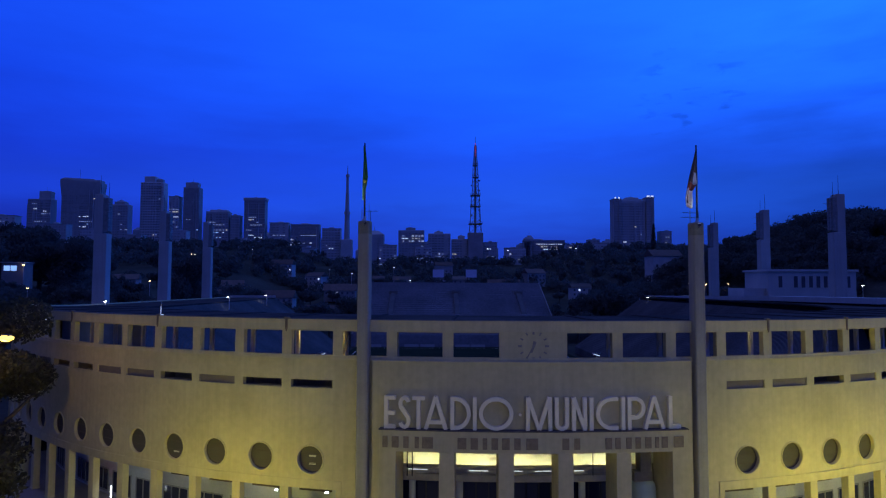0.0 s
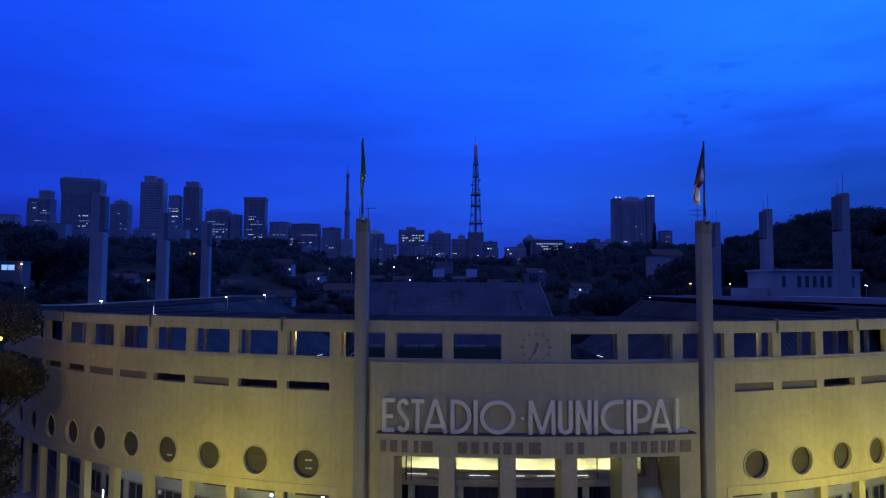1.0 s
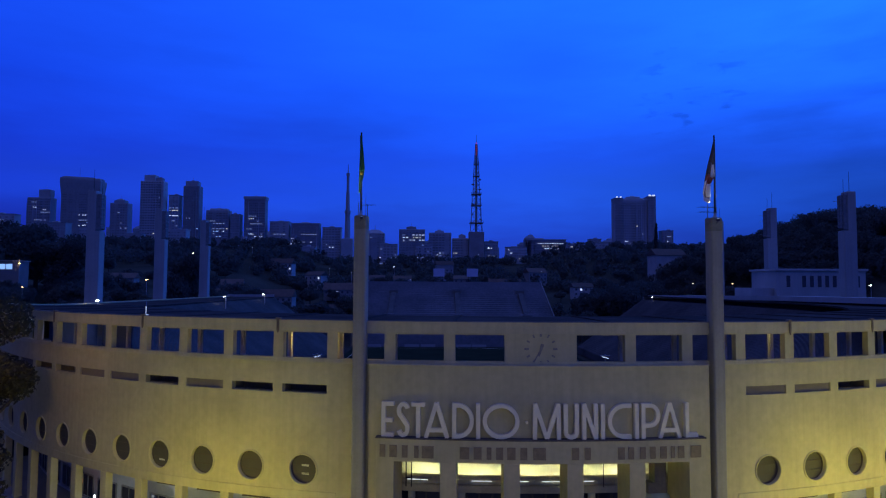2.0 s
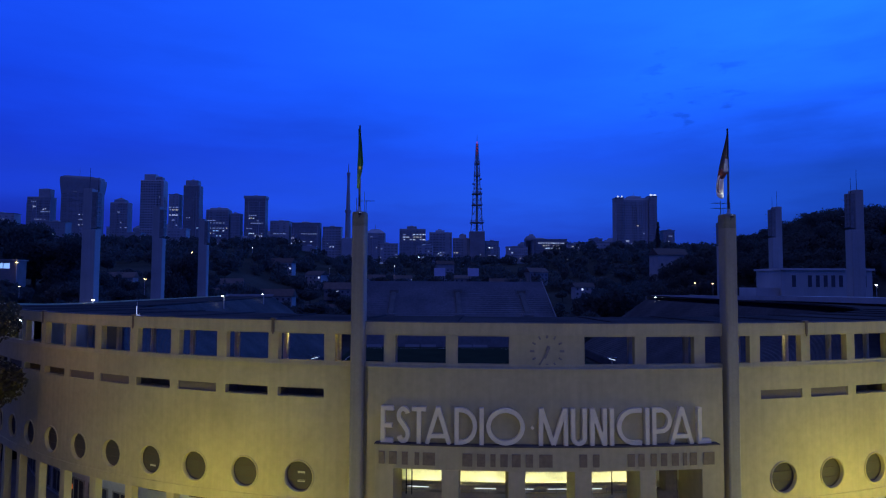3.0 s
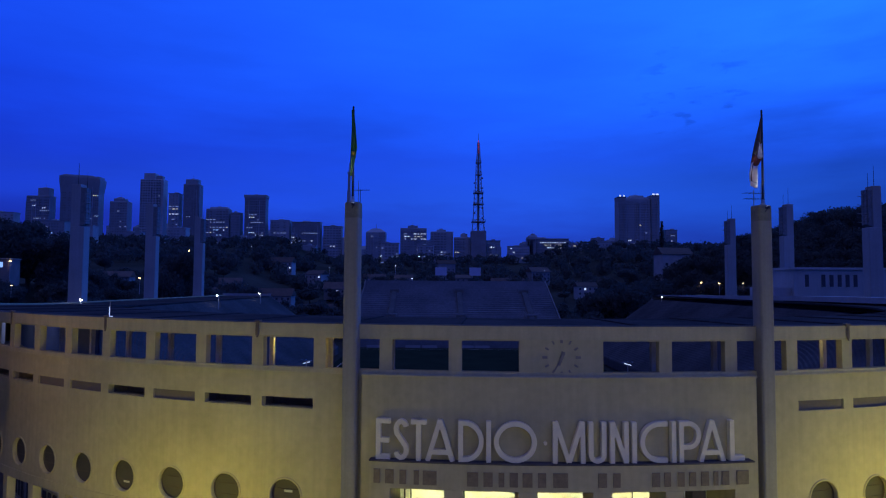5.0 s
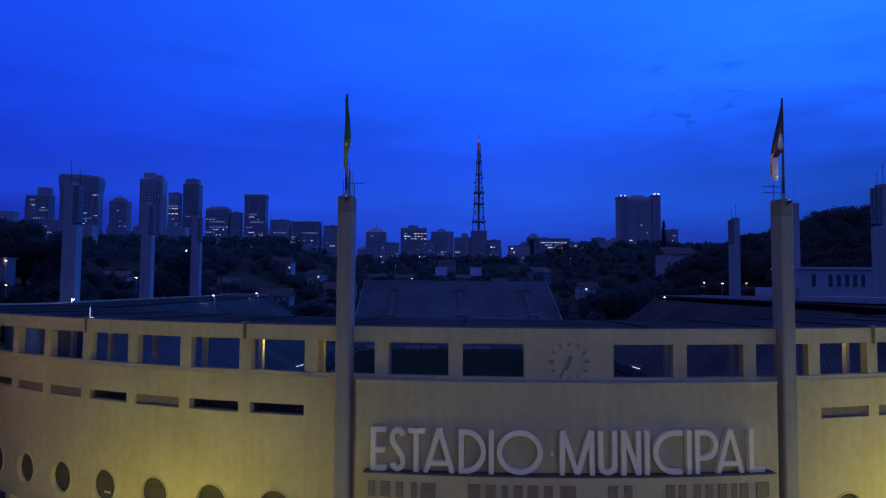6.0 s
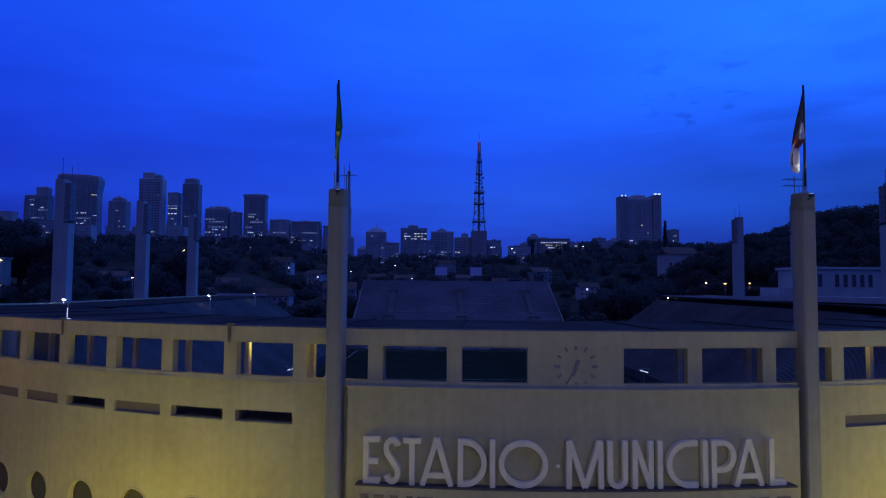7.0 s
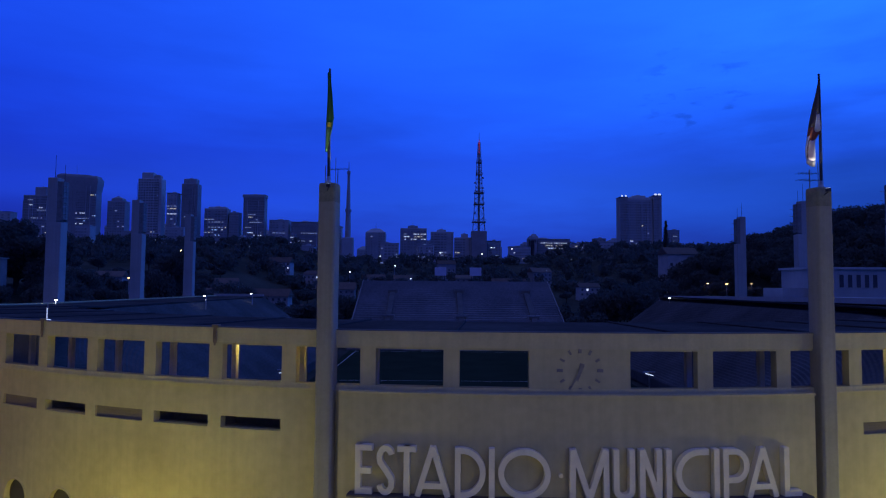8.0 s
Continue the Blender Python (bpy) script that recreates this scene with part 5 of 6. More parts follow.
    copy_thing(st, pose(-18.3, 16.0, 11.0, 0, 0, 170))
    # a warm lamp inside the gallery by the west pylon
    g = thing("gallery_lamp", "small warm lamp under the gallery ceiling", "lamp", on_arc(-3.12 * BAY, -1.2, 17.25))
    part("shade", Build().lathe((0, 0, 0), [(0.16, 0.0), (0.12, 0.12), (0.05, 0.3)], 12), DARKMETAL, g)
    part("bulb", Build().lathe((0, 0, -0.08), [(0.03, 0), (0.07, 0.04), (0.05, 0.1)], 10), GLOW_WARM, g)
    x, y, z = arc(-3.12 * BAY, -1.2, 16.9)
    lamp("gallery_light", "POINT", pose(x, y, z), 16, (1.0, 0.78, 0.15), 0.1)
    copy_thing(g, on_arc(-4.36 * BAY, -2.0, 17.25))
    lamp("gallery_light", "POINT", on_arc(-4.36 * BAY, -2.0, 16.7), 16, (1.0, 0.82, 0.2), 0.08)
    copy_thing(g, on_arc(4.28 * BAY, -1.5, 17.25))
    lamp("gallery_light", "POINT", on_arc(4.28 * BAY, -1.5, 16.9), 9, (1.0, 0.85, 0.3), 0.1)
    t = thing("gallery_tube", "white tube light at the end of the gallery", "light", on_arc(-13.2 * BAY, -1.5, 16.9), "gallery tubes")
    part("holder", Build().bevel_box(-0.5, 0.5, -0.06, 0.06, 0.0, 0.08, 0.02), PALEMETAL, t)
    part("tube", Build().tube((-0.42, 0, -0.05), (0.42, 0, -0.05), 0.035), GLOW_WHITE, t, "lit tube")
    part("rod", Build().tube((0, 0, 0.08), (0, 0, 0.65), 0.02), PALEMETAL, t)
    copy_thing(t, on_arc(-13.8 * BAY, -3.0, 16.9))
    # blue fill set apart from the tubes, added to tint the partition
    lamp("gallery_blue_fill", "POINT", on_arc(-12.0 * BAY, -2.4, 16.6), 34, (0.30, 0.42, 1.0), 0.3)


lamps()


# ---- trees ----
def crown_mesh(seed, n, size, leaf, mat=None):
    """A crown of many small leaf sprays gathered in uneven clumps."""
    g = np.random.default_rng(seed)
    k = 14
    cen = g.normal(size=(k, 3))
    cen /= np.linalg.norm(cen, axis=1)[:, None]
    cen *= g.uniform(0.35, 0.8, (k, 1)) * np.array(size)
    cen[:, 2] = np.where(cen[:, 2] > 0, cen[:, 2] * 0.9, cen[:, 2] * 0.6)
    rad = g.uniform(0.28, 0.5, k) * size[0]
    which = g.integers(0, k, n)
    d = g.normal(size=(n, 3))
    d /= np.linalg.norm(d, axis=1)[:, None]
    p = cen[which] + d * (rad[which] * g.uniform(0.55, 1.08, n))[:, None] * np.array([1, 1, 0.8])
    u = g.normal(size=(n, 3))
    u /= np.linalg.norm(u, axis=1)[:, None]
    w = np.cross(u, g.normal(size=(n, 3)))
    w /= np.linalg.norm(w, axis=1)[:, None]
    a = leaf * g.uniform(0.6, 1.3, (n, 1))
    u, w = u * a, w * a * 0.55
    v = np.stack([p - u, p + w, p + u, p - w], 1).reshape(-1, 3)
    f = np.arange(4 * n).reshape(-1, 4)
    me = bpy.data.meshes.new("crown")
    me.from_pydata(v.tolist(), [], f.tolist())
    me.materials.append(mat or LEAF)
    return me


def trunk_build(h, r, seed):
    g = random.Random(seed)
    b = Build()
    b.tube((0, 0, -0.5), (0.1, 0.05, h * 0.55), r, r * 0.7, 9)
    b.tube((0.1, 0.05, h * 0.53), (0.25, -0.1, h * 0.95), r * 0.68, r * 0.25, 8)
    for i in range(5):
        a = 2 * math.pi * i / 5 + g.random()
        b.tube((0.1, 0.05, h * (0.45 + 0.06 * i)), (math.cos(a) * h * 0.28, math.sin(a) * h * 0.28, h * (0.75 + 0.05 * i)), r * 0.4, r * 0.12, 6)
    return b


def tree(name, label, seed, size, h, leaves, leaf, group="", low=1.0, mat=None):
    t = thing(name, label, "tree", None, group)
    part("trunk", trunk_build(h, 0.045 * h, seed), BARK, t)
    c = part("crown", crown_mesh(seed, leaves, size, leaf, mat), None, t)
    c.location = (0, 0, h * low)
    return t


def trees():
    # the street tree beside the west wing
    t = tree("street_tree", "dark leafy street tree beside the west wing", 3, (5.0, 5.0, 8.8), 15.6, 32000, 0.19, low=0.84, mat=STREETLEAF)
    t.matrix_basis = pose(-46.6, 10.2, 0)
    t2 = tree("street_tree", "low leafy street tree beside a path lamp", 4, (3.2, 3.2, 3.8), 5.4, 6000, 0.22, mat=STREETLEAF)
    t2.matrix_basis = pose(-43.9, 7.6, 0)
    protos = [tree("valley_tree", "dark broadleaf tree on the valley side", 11 + i, (5.6 + 0.5 * i, 5.6 + 0.4 * i, 4.6 + 0.4 * i), 8.5 + i, 3300, 0.47, "valley trees", 0.78) for i in range(4)]
    g = random.Random(5)
    placed, used = [], []

    def put(x, y, k=1.0, sink=0.0):
        i = len(used) % 4
        m = pose(x, y, land(x, y) - sink, 0, 0, g.uniform(0, 360))
        if len(used) < 4:
            protos[i].matrix_basis = m
            o = protos[i]
        else:
            o = copy_thing(protos[i], m)
        o.scale = (k * g.uniform(0.9, 1.1), k * g.uniform(0.9, 1.1), k * g.uniform(0.85, 1.15))
        placed.append((x, y))
        used.append(o)

    giants = [tree("hill_tree", "tall dark broadleaf tree on the hillside", 31 + i, (12.5, 12.5, 10.5 + i), 20.0 + i, 13000, 0.55, "hill trees", 0.78) for i in range(2)]
    for i, (x, y, k) in enumerate(((-101, 195, 1.3), (-94, 203, 0.8), (-160, 202, 1.05), (-149, 199, 0.98), (-170, 208, 1.0), (-139, 206, 0.62), (-128, 200, 0.55), (-118, 206, 0.62), (-84, 215, 0.75))):
        m = pose(x, y, land(x, y), 0, 0, 47 * i)
        o = giants[i] if i < 2 else copy_thing(giants[i % 2], m)
        o.matrix_basis = m
        o.scale = (k * 0.62, k * 0.62, k) if k > 1.2 else (k, k, k)
        placed.append((x, y))

    def clear(x, y):
        if abs(x) < 84 and y < 232:
            return False
        if 60 < x < 92 and 92 < y < 114:
            return False
        if -0.70 < (x + 7.3) / (y + 47) < -0.60 and y < 184:
            return False
        if -0.36 < (x + 7.3) / (y + 47) < -0.25 and y < 222:
            return False
        return all((x - a) ** 2 + (y - b) ** 2 > 30 for a, b in placed)

    # beside the far stand
    for x, y, k in ((-47, 196, 1.15), (-54, 205, 1.3), (-62, 200, 1.2), (-43, 222, 1.1), (-70, 214, 1.2), (46, 190, 1.15), (53, 200, 1.35), (62, 196, 1.3), (44, 216, 1.2), (70, 208, 1.3), (58, 216, 1.4), (78, 216, 1.3),
                    (84, 200, 1.2), (-105, 240, 1.2), (-112, 228, 1.1), (-98, 250, 1.3), (-119, 245, 1.2), (-90, 238, 1.2), (-101, 222, 1.1), (-110, 214, 1.0), 
                    (-147, 168, 0.8), (-141, 164, 0.8), (-151, 165, 0.75), (-138, 152, 0.85), (-131, 148, 0.8), (-145, 158, 0.85), (-125, 152, 0.8)):
        put(x, y, k)
    zones = [(-200, -108, 90, 230, 50, 1.15), (-108, -86, 120, 232, 14, 0.8), (88, 130, 120, 200, 14, 0.7), (-190, 190, 232, 420, 84, 0.88)]
    for x0, x1, y0, y1, n, k in zones:
        done = tries = 0
        while done < n and tries < n * 40:
            tries += 1
            x, y = g.uniform(x0, x1), g.uniform(y0, y1)
            if clear(x, y):
                put(x, y, k * g.uniform(0.8, 1.2))
                done += 1
    # the wooded hill: crowns past counting, in one cover
    gh = np.random.default_rng(41)
    covers, spots = [], []
    while len(covers) < 330:
        x, y = float(gh.uniform(92, 260)), float(gh.uniform(165, 292))
        if (x < 116 and y < 205) or any((x - a) ** 2 + (y - b) ** 2 < 22 for a, b in spots):
            continue
        spots.append((x, y))
        n, r = 1000, float(gh.uniform(3.4, 5.0))
        d = gh.normal(size=(n, 3))
        d /= np.linalg.norm(d, axis=1)[:, None]
        lump = 1 + 0.22 * np.sin(4 * d[:, :1] + x) * np.cos(5 * d[:, 1:2] + y)
        c = np.array([x, y, land(x, y) + 4.6]) + d * r * lump * gh.uniform(0.72, 1.05, (n, 1)) * np.array([1.15, 1.15, 0.95])
        u = gh.normal(size=(n, 3))
        u /= np.linalg.norm(u, axis=1)[:, None]
        w = np.cross(u, d)
        a = gh.uniform(0.35, 0.7, (n, 1))
        covers.append(np.stack([c - u * a, c + w * a * 0.7, c + u * a, c - w * a * 0.7], 1).reshape(-1, 3))
    v = np.concatenate(covers)
    me = bpy.data.meshes.new("hill_woods")
    me.from_pydata(v.tolist(), [], np.arange(len(v)).reshape(-1, 4).tolist())
    me.materials.append(LEAF)
    tagged(new("hill_woods", me), "dense dark tree cover on the rounded hill", "woods", "", "stuff")
    # a slim conifer by the twin-shaft block
    c = thing("conifer", "slim dark conifer on the hillside", "tree", pose(123, 330, land(123, 330)))
    rise = (58.8 - land(123, 330)) / 26.5
    c.scale = (0.8 * rise, 0.8 * rise, rise)
    part("trunk", Build().tube((0, 0, -1), (0, 0, 24), 0.5, 0.1), BARK, c)
    gg = np.random.default_rng(8)
    n = 900
    z = gg.uniform(3, 26, n)
    a = gg.uniform(0, 2 * np.pi, n)
    r = (26.5 - z) / 23 * 3.6 * gg.uniform(0.3, 1.0, n)
    p = np.stack([r * np.cos(a), r * np.sin(a), z], 1)
    u = np.stack([np.cos(a), np.sin(a), -0.5 + 0 * a], 1) * gg.uniform(0.5, 1.1, (n, 1))
    w = np.stack([-np.sin(a), np.cos(a), 0 * a], 1) * 0.45
    me = bpy.data.meshes.new("crown")
    me.from_pydata(np.stack([p - u, p + w, p + u, p - w], 1).reshape(-1, 3).tolist(), [], np.arange(4 * n).reshape(-1, 4).tolist())
    me.materials.append(LEAF)
    part("crown", me, None, c)
    # far woods, past counting
    gg = np.random.default_rng(21)
    vs = []
    for _ in range(620):
        y = float(gg.uniform(400, 780))
        x = float(gg.uniform(-0.75, 0.62)) * y
        s = float(gg.uniform(3.6, 6.4))
        z = land(x, y) + s * 0.9
        n = 110
        d = gg.normal(size=(n, 3))
        d /= np.linalg.norm(d, axis=1)[:, None]
        d[:, 2] *= 0.85
        p = np.array([x, y, z]) + d * s * gg.uniform(0.7, 1.1, (n, 1)) * (1 + 0.25 * np.sin(5 * d[:, :1] + x) * np.cos(4 * d[:, 1:2]))
        u = gg.normal(size=(n, 3))
        u /= np.linalg.norm(u, axis=1)[:, None]
        w = np.cross(u, d)
        a = gg.uniform(0.9, 2.0, (n, 1))
        vs.append(np.stack([p - u * a, p + w * a * 0.7, p + u * a, p - w * a * 0.7], 1).reshape(-1, 3))
    v = np.concatenate(vs)
    me = bpy.data.meshes.new("far_woods")
    me.from_pydata(v.tolist(), [], np.arange(len(v)).reshape(-1, 4).tolist())
    me.materials.append(LEAF)
    tagged(new("far_woods", me), "dark tree cover over the far hillside", "woods", "", "stuff")


trees()


# ---- houses in the valley ----
def house(m, w, d, h, seed):
    g = random.Random(seed)
    o = thing("house", g.choice(["pale rendered house with a dark tiled roof", "white two-storey house among trees"]), "house", m, "valley houses")
    part("wall", Build().box(-w / 2, w / 2, -d / 2, d / 2, -4, h), HOUSEWALL, o)
    e = 0.5
    r = w * 0.22
    part("roof", Build().rings([[(-w / 2 - e, -d / 2 - e, h), (-w / 2 - e, 0, h + r), (-w / 2 - e, d / 2 + e, h), (-w / 2 - e, 0, h - 0.05)],
                                [(w / 2 + e, -d / 2 - e, h), (w / 2 + e, 0, h + r), (w / 2 + e, d / 2 + e, h), (w / 2 + e, 0, h - 0.05)]]), TILE, o)
    n = max(2, int(w / 3))
    for i in range(n):
        for z in (0.9, 3.8):
            if z + 1.4 < h:
                lit = g.random() < 0.03
                x = -w / 2 + (i + 0.5) * w / n
                win = part("window", Build().box(x - 0.6, x + 0.6, -d / 2 - 0.06, -d / 2, z, z + 1.3), g.choice([PANE_WARM, PANE_WHITE]) if lit else FARGLASS, o)
    return o


def houses():
    g = random.Random(12)
    spots = [(-60, 262), (-92, 300), (-45, 330), (-20, 300), (5, 320), (30, 290), (-70, 380), (-30, 400), (12, 420), (104, 262), (-120, 280), (-105, 236), (-20, 250),
             (-150, 250), (-128, 330), (40, 390), (90, 380), (-95, 430), (-55, 450), (70, 450), (0, 480), (-130, 470)]
    for i, (x, y) in enumerate(spots):
        house(pose(x, y, land(x, y) + g.uniform(1.5, 4.5), 0, 0, g.uniform(-25, 25)), g.uniform(11, 22), g.uniform(8, 11), g.choice([3.2, 6.0, 6.4, 9.2]), i)
    # a lit shop front and the pale low house beside the west hill
    h = thing("corner_shop", "low pale building with bright bluish lit windows", "building", pose(-154.8, 180, 20.9, 0, 0, 4))
    part("wall", Build().box(-5, 2.4, 0, 6, -8, 7.4), HOUSEWALL, h)
    part("roof", Build().box(-5.4, 2.8, -0.4, 6.4, 7.4, 7.7), CONCRETE, h)
    for x in (-4.2, -1.9):
        part("window", Build().box(x, x + 2.0, -0.06, 0, 4.6, 6.4), PANE_BLUE, h, "brightly lit window")


houses()


# ---- the skyline ----
def block(x, y, w, d, z1, seed, lit=0.02, turn=0.0, floor=3.2, crown="flat", z0=40.0, tops=(), strips=(), label="a few lit windows"):
    """A far tower block: body, roof storeys, floor bands, dark windows, and each lit window by itself.
    tops: roof storeys as (from, to, rise) across the width; strips: lit runs as (height, from, to, pane)."""
    g = random.Random(seed)
    look_ = {"flat": "flat-topped", "step": "stepped", "flare": "wide-crowned", "point": "peaked"}[crown]
    o = thing("tower_block", "distant %s high-rise block with %s" % (look_, label), "tower block", pose(x, y, z0, 0, 0, turn), "skyline blocks")
    h = z1 - z0
    part("wall", Build().bevel_box(-w / 2, w / 2, 0, d, -20, h, 0.5), TOWERBLOCK, o)
    for i, (f0, f1, rise) in enumerate(tops):
        q = 0.12 * d * (i + 1) if f1 - f0 < 1 else -0.3
        part("upper_storey", Build().bevel_box(f0 * w, f1 * w, q, d - q, h - 1.0 if f1 - f0 > 1 else h, h + rise, 0.4), TOWERBLOCK, o)
    if tops:
        f0, f1, rise = tops[-1]
        q = 0.5 * (f0 + f1) * w
        part("lift_house", Build().bevel_box(q - 0.09 * w, q + 0.07 * w, d * 0.4, d * 0.7, h + rise, h + rise + g.uniform(0.8, 1.6), 0.2), TOWERBLOCK, o)
        part("aerial", Build().tube((q, d / 2, h), (q, d / 2, h + rise + g.uniform(3, 6)), 0.16, 0.07, 5), LATTICE, o)
    elif crown == "step":
        q = g.uniform(-0.1, 0.1) * w
        part("upper_storey", Build().bevel_box(-w * 0.40 + q * 0.5, w * 0.40 + q * 0.5, d * 0.1, d * 0.9, h, h + 0.05 * w + 1.0, 0.3), TOWERBLOCK, o)
        part("roof_house", Build().bevel_box(-w * 0.20 + q, w * 0.22 + q, d * 0.2, d * 0.8, h + 0.05 * w + 1.0, h + 0.10 * w + 2.5, 0.3), TOWERBLOCK, o)
        part("aerial", Build().tube((q, d / 2, h + 2), (q, d / 2, h + 0.1 * w + g.uniform(5, 9)), 0.18, 0.08, 5), LATTICE, o)
    elif crown == "flare":
        part("crown", Build().rings([[(-w / 2, 0, h - 20), (w / 2, 0, h - 20), (w / 2, d, h - 20), (-w / 2, d, h - 20)], [(-w / 2 - 1.6, -1, h - 4), (w / 2 + 1.6, -1, h - 8), (w / 2 + 1.6, d + 1, h - 8), (-w / 2 - 1.6, d + 1, h - 4)],
                                     [(-w / 2 - 1.4, -1, h + 1.0), (w / 2 + 1.6, -1, h - 3.4), (w / 2 + 1.6, d + 1, h - 3.4), (-w / 2 - 1.4, d + 1, h + 1.0)],
                                     [(-w / 2 + 4, 0, h + 3.0), (w / 2 - 8, 0, h + 1.0), (w / 2 - 8, d, h + 1.0), (-w / 2 + 4, d, h + 3.0)]]), TOWERBLOCK, o)
        part("aerial", Build().tube((-0.1 * w, d / 2, h), (-0.1 * w, d / 2, h + 14), 0.22, 0.1, 5), LATTICE, o)
    elif crown == "point":
        part("roof", Build().rings([[(-w / 2, 0, h), (w / 2, 0, h), (w / 2, d, h), (-w / 2, d, h)], [(-w * .2, d * .4, h + 5), (w * .2, d * .4, h + 5), (w * .2, d * .6, h + 5), (-w * .2, d * .6, h + 5)]]), TOWERBLOCK, o)
        part("spire", Build().tube((0, d / 2, h + 4), (0, d / 2, h + 11), 0.4, 0.12, 6), LATTICE, o)
    else:
        part("parapet", Build().box(-w / 2 - 0.3, w / 2 + 0.3, -0.3, d + 0.3, h, h + 0.8), TOWERBLOCK, o)
        q = g.uniform(-0.25, 0.25) * w
        part("lift_house", Build().bevel_box(q - w * 0.13, q + w * 0.13, d * 0.3, d * 0.7, h, h + g.uniform(1.5, 2.8), 0.2), TOWERBLOCK, o)
    bands, panes = Build(), Build()
    nx = max(3, int(w / g.choice([2.4, 2.9, 3.6])))
    cw = w / nx
    nf = int(h / floor)
    # columns of windows, blank strips and projecting piers make up the front
    kinds = [g.choice("wwwwwnb") for _ in range(nx)]
    half = {"w": 0.34, "n": 0.18, "b": 0.0}
    wide = Build().box(-cw * 0.40, cw * 0.40, -0.22, -0.02, 1.2, 1.9)
    slim = Build().box(-cw * 0.17, cw * 0.17, -0.22, -0.02, 1.1, 2.0)
    meshes = {(m.name, k): b.mesh("window", m) for m in (PANE_WHITE, PANE_BLUE, PANE_WARM, PANE_DIM) for k, b in (("wide", wide), ("slim", slim))}
    for i in range(nx + 1):
        if g.random() < 0.3:
            xx = -w / 2 + i * cw
            part("pier", Build().box(max(-w / 2, xx - 0.35), min(w / 2, xx + 0.35), -0.6, 0.0, -20, h - g.uniform(3, 8)), TOWERBLOCK, o)
    runs = {}
    for zz, f0, f1, m in strips:
        for i in range(nx):
            if f0 <= (i + 0.5) / nx - 0.5 <= f1 and g.random() < 0.85:
                runs[(int((zz - z0) / floor), i)] = m
    for _ in range(max(1, int(lit * 120))):
        # a short run of lit rooms on one of the lower floors
        j, i = int(nf * g.triangular(0.15, 0.95, 0.35)), g.randrange(nx)
        for n in range(g.choice([1, 1, 1, 2, 3])):
            runs.setdefault((j, min(nx - 1, i + n)), g.choice([PANE_WHITE, PANE_DIM, PANE_DIM, PANE_DIM, PANE_WARM, PANE_BLUE]))
    for j in range(nf):
        z = j * floor
        if j % 2 == 0:
            bands.box(-w / 2 - 0.1, w / 2 + 0.1, -0.25, 0.0, z, z + 0.3)
        for i in range(nx):
            xx = -w / 2 + (i + 0.5) * cw
            m = runs.get((j, i))
            if m:
                part("window", meshes[(m.name, "wide" if g.random() < 0.5 else "slim")], None, o).location = (xx, 0, z)
            elif half[kinds[i]]:
                q = half[kinds[i]]
                panes.box(xx - cw * q, xx + cw * q, -0.12, -0.02, z + 0.9, z + 2.4)
    part("floor_band", bands, TOWERBLOCK, o)["kind"] = "stuff"
    part("dark_window", panes, FARPANE, o)["kind"] = "stuff"
    return o


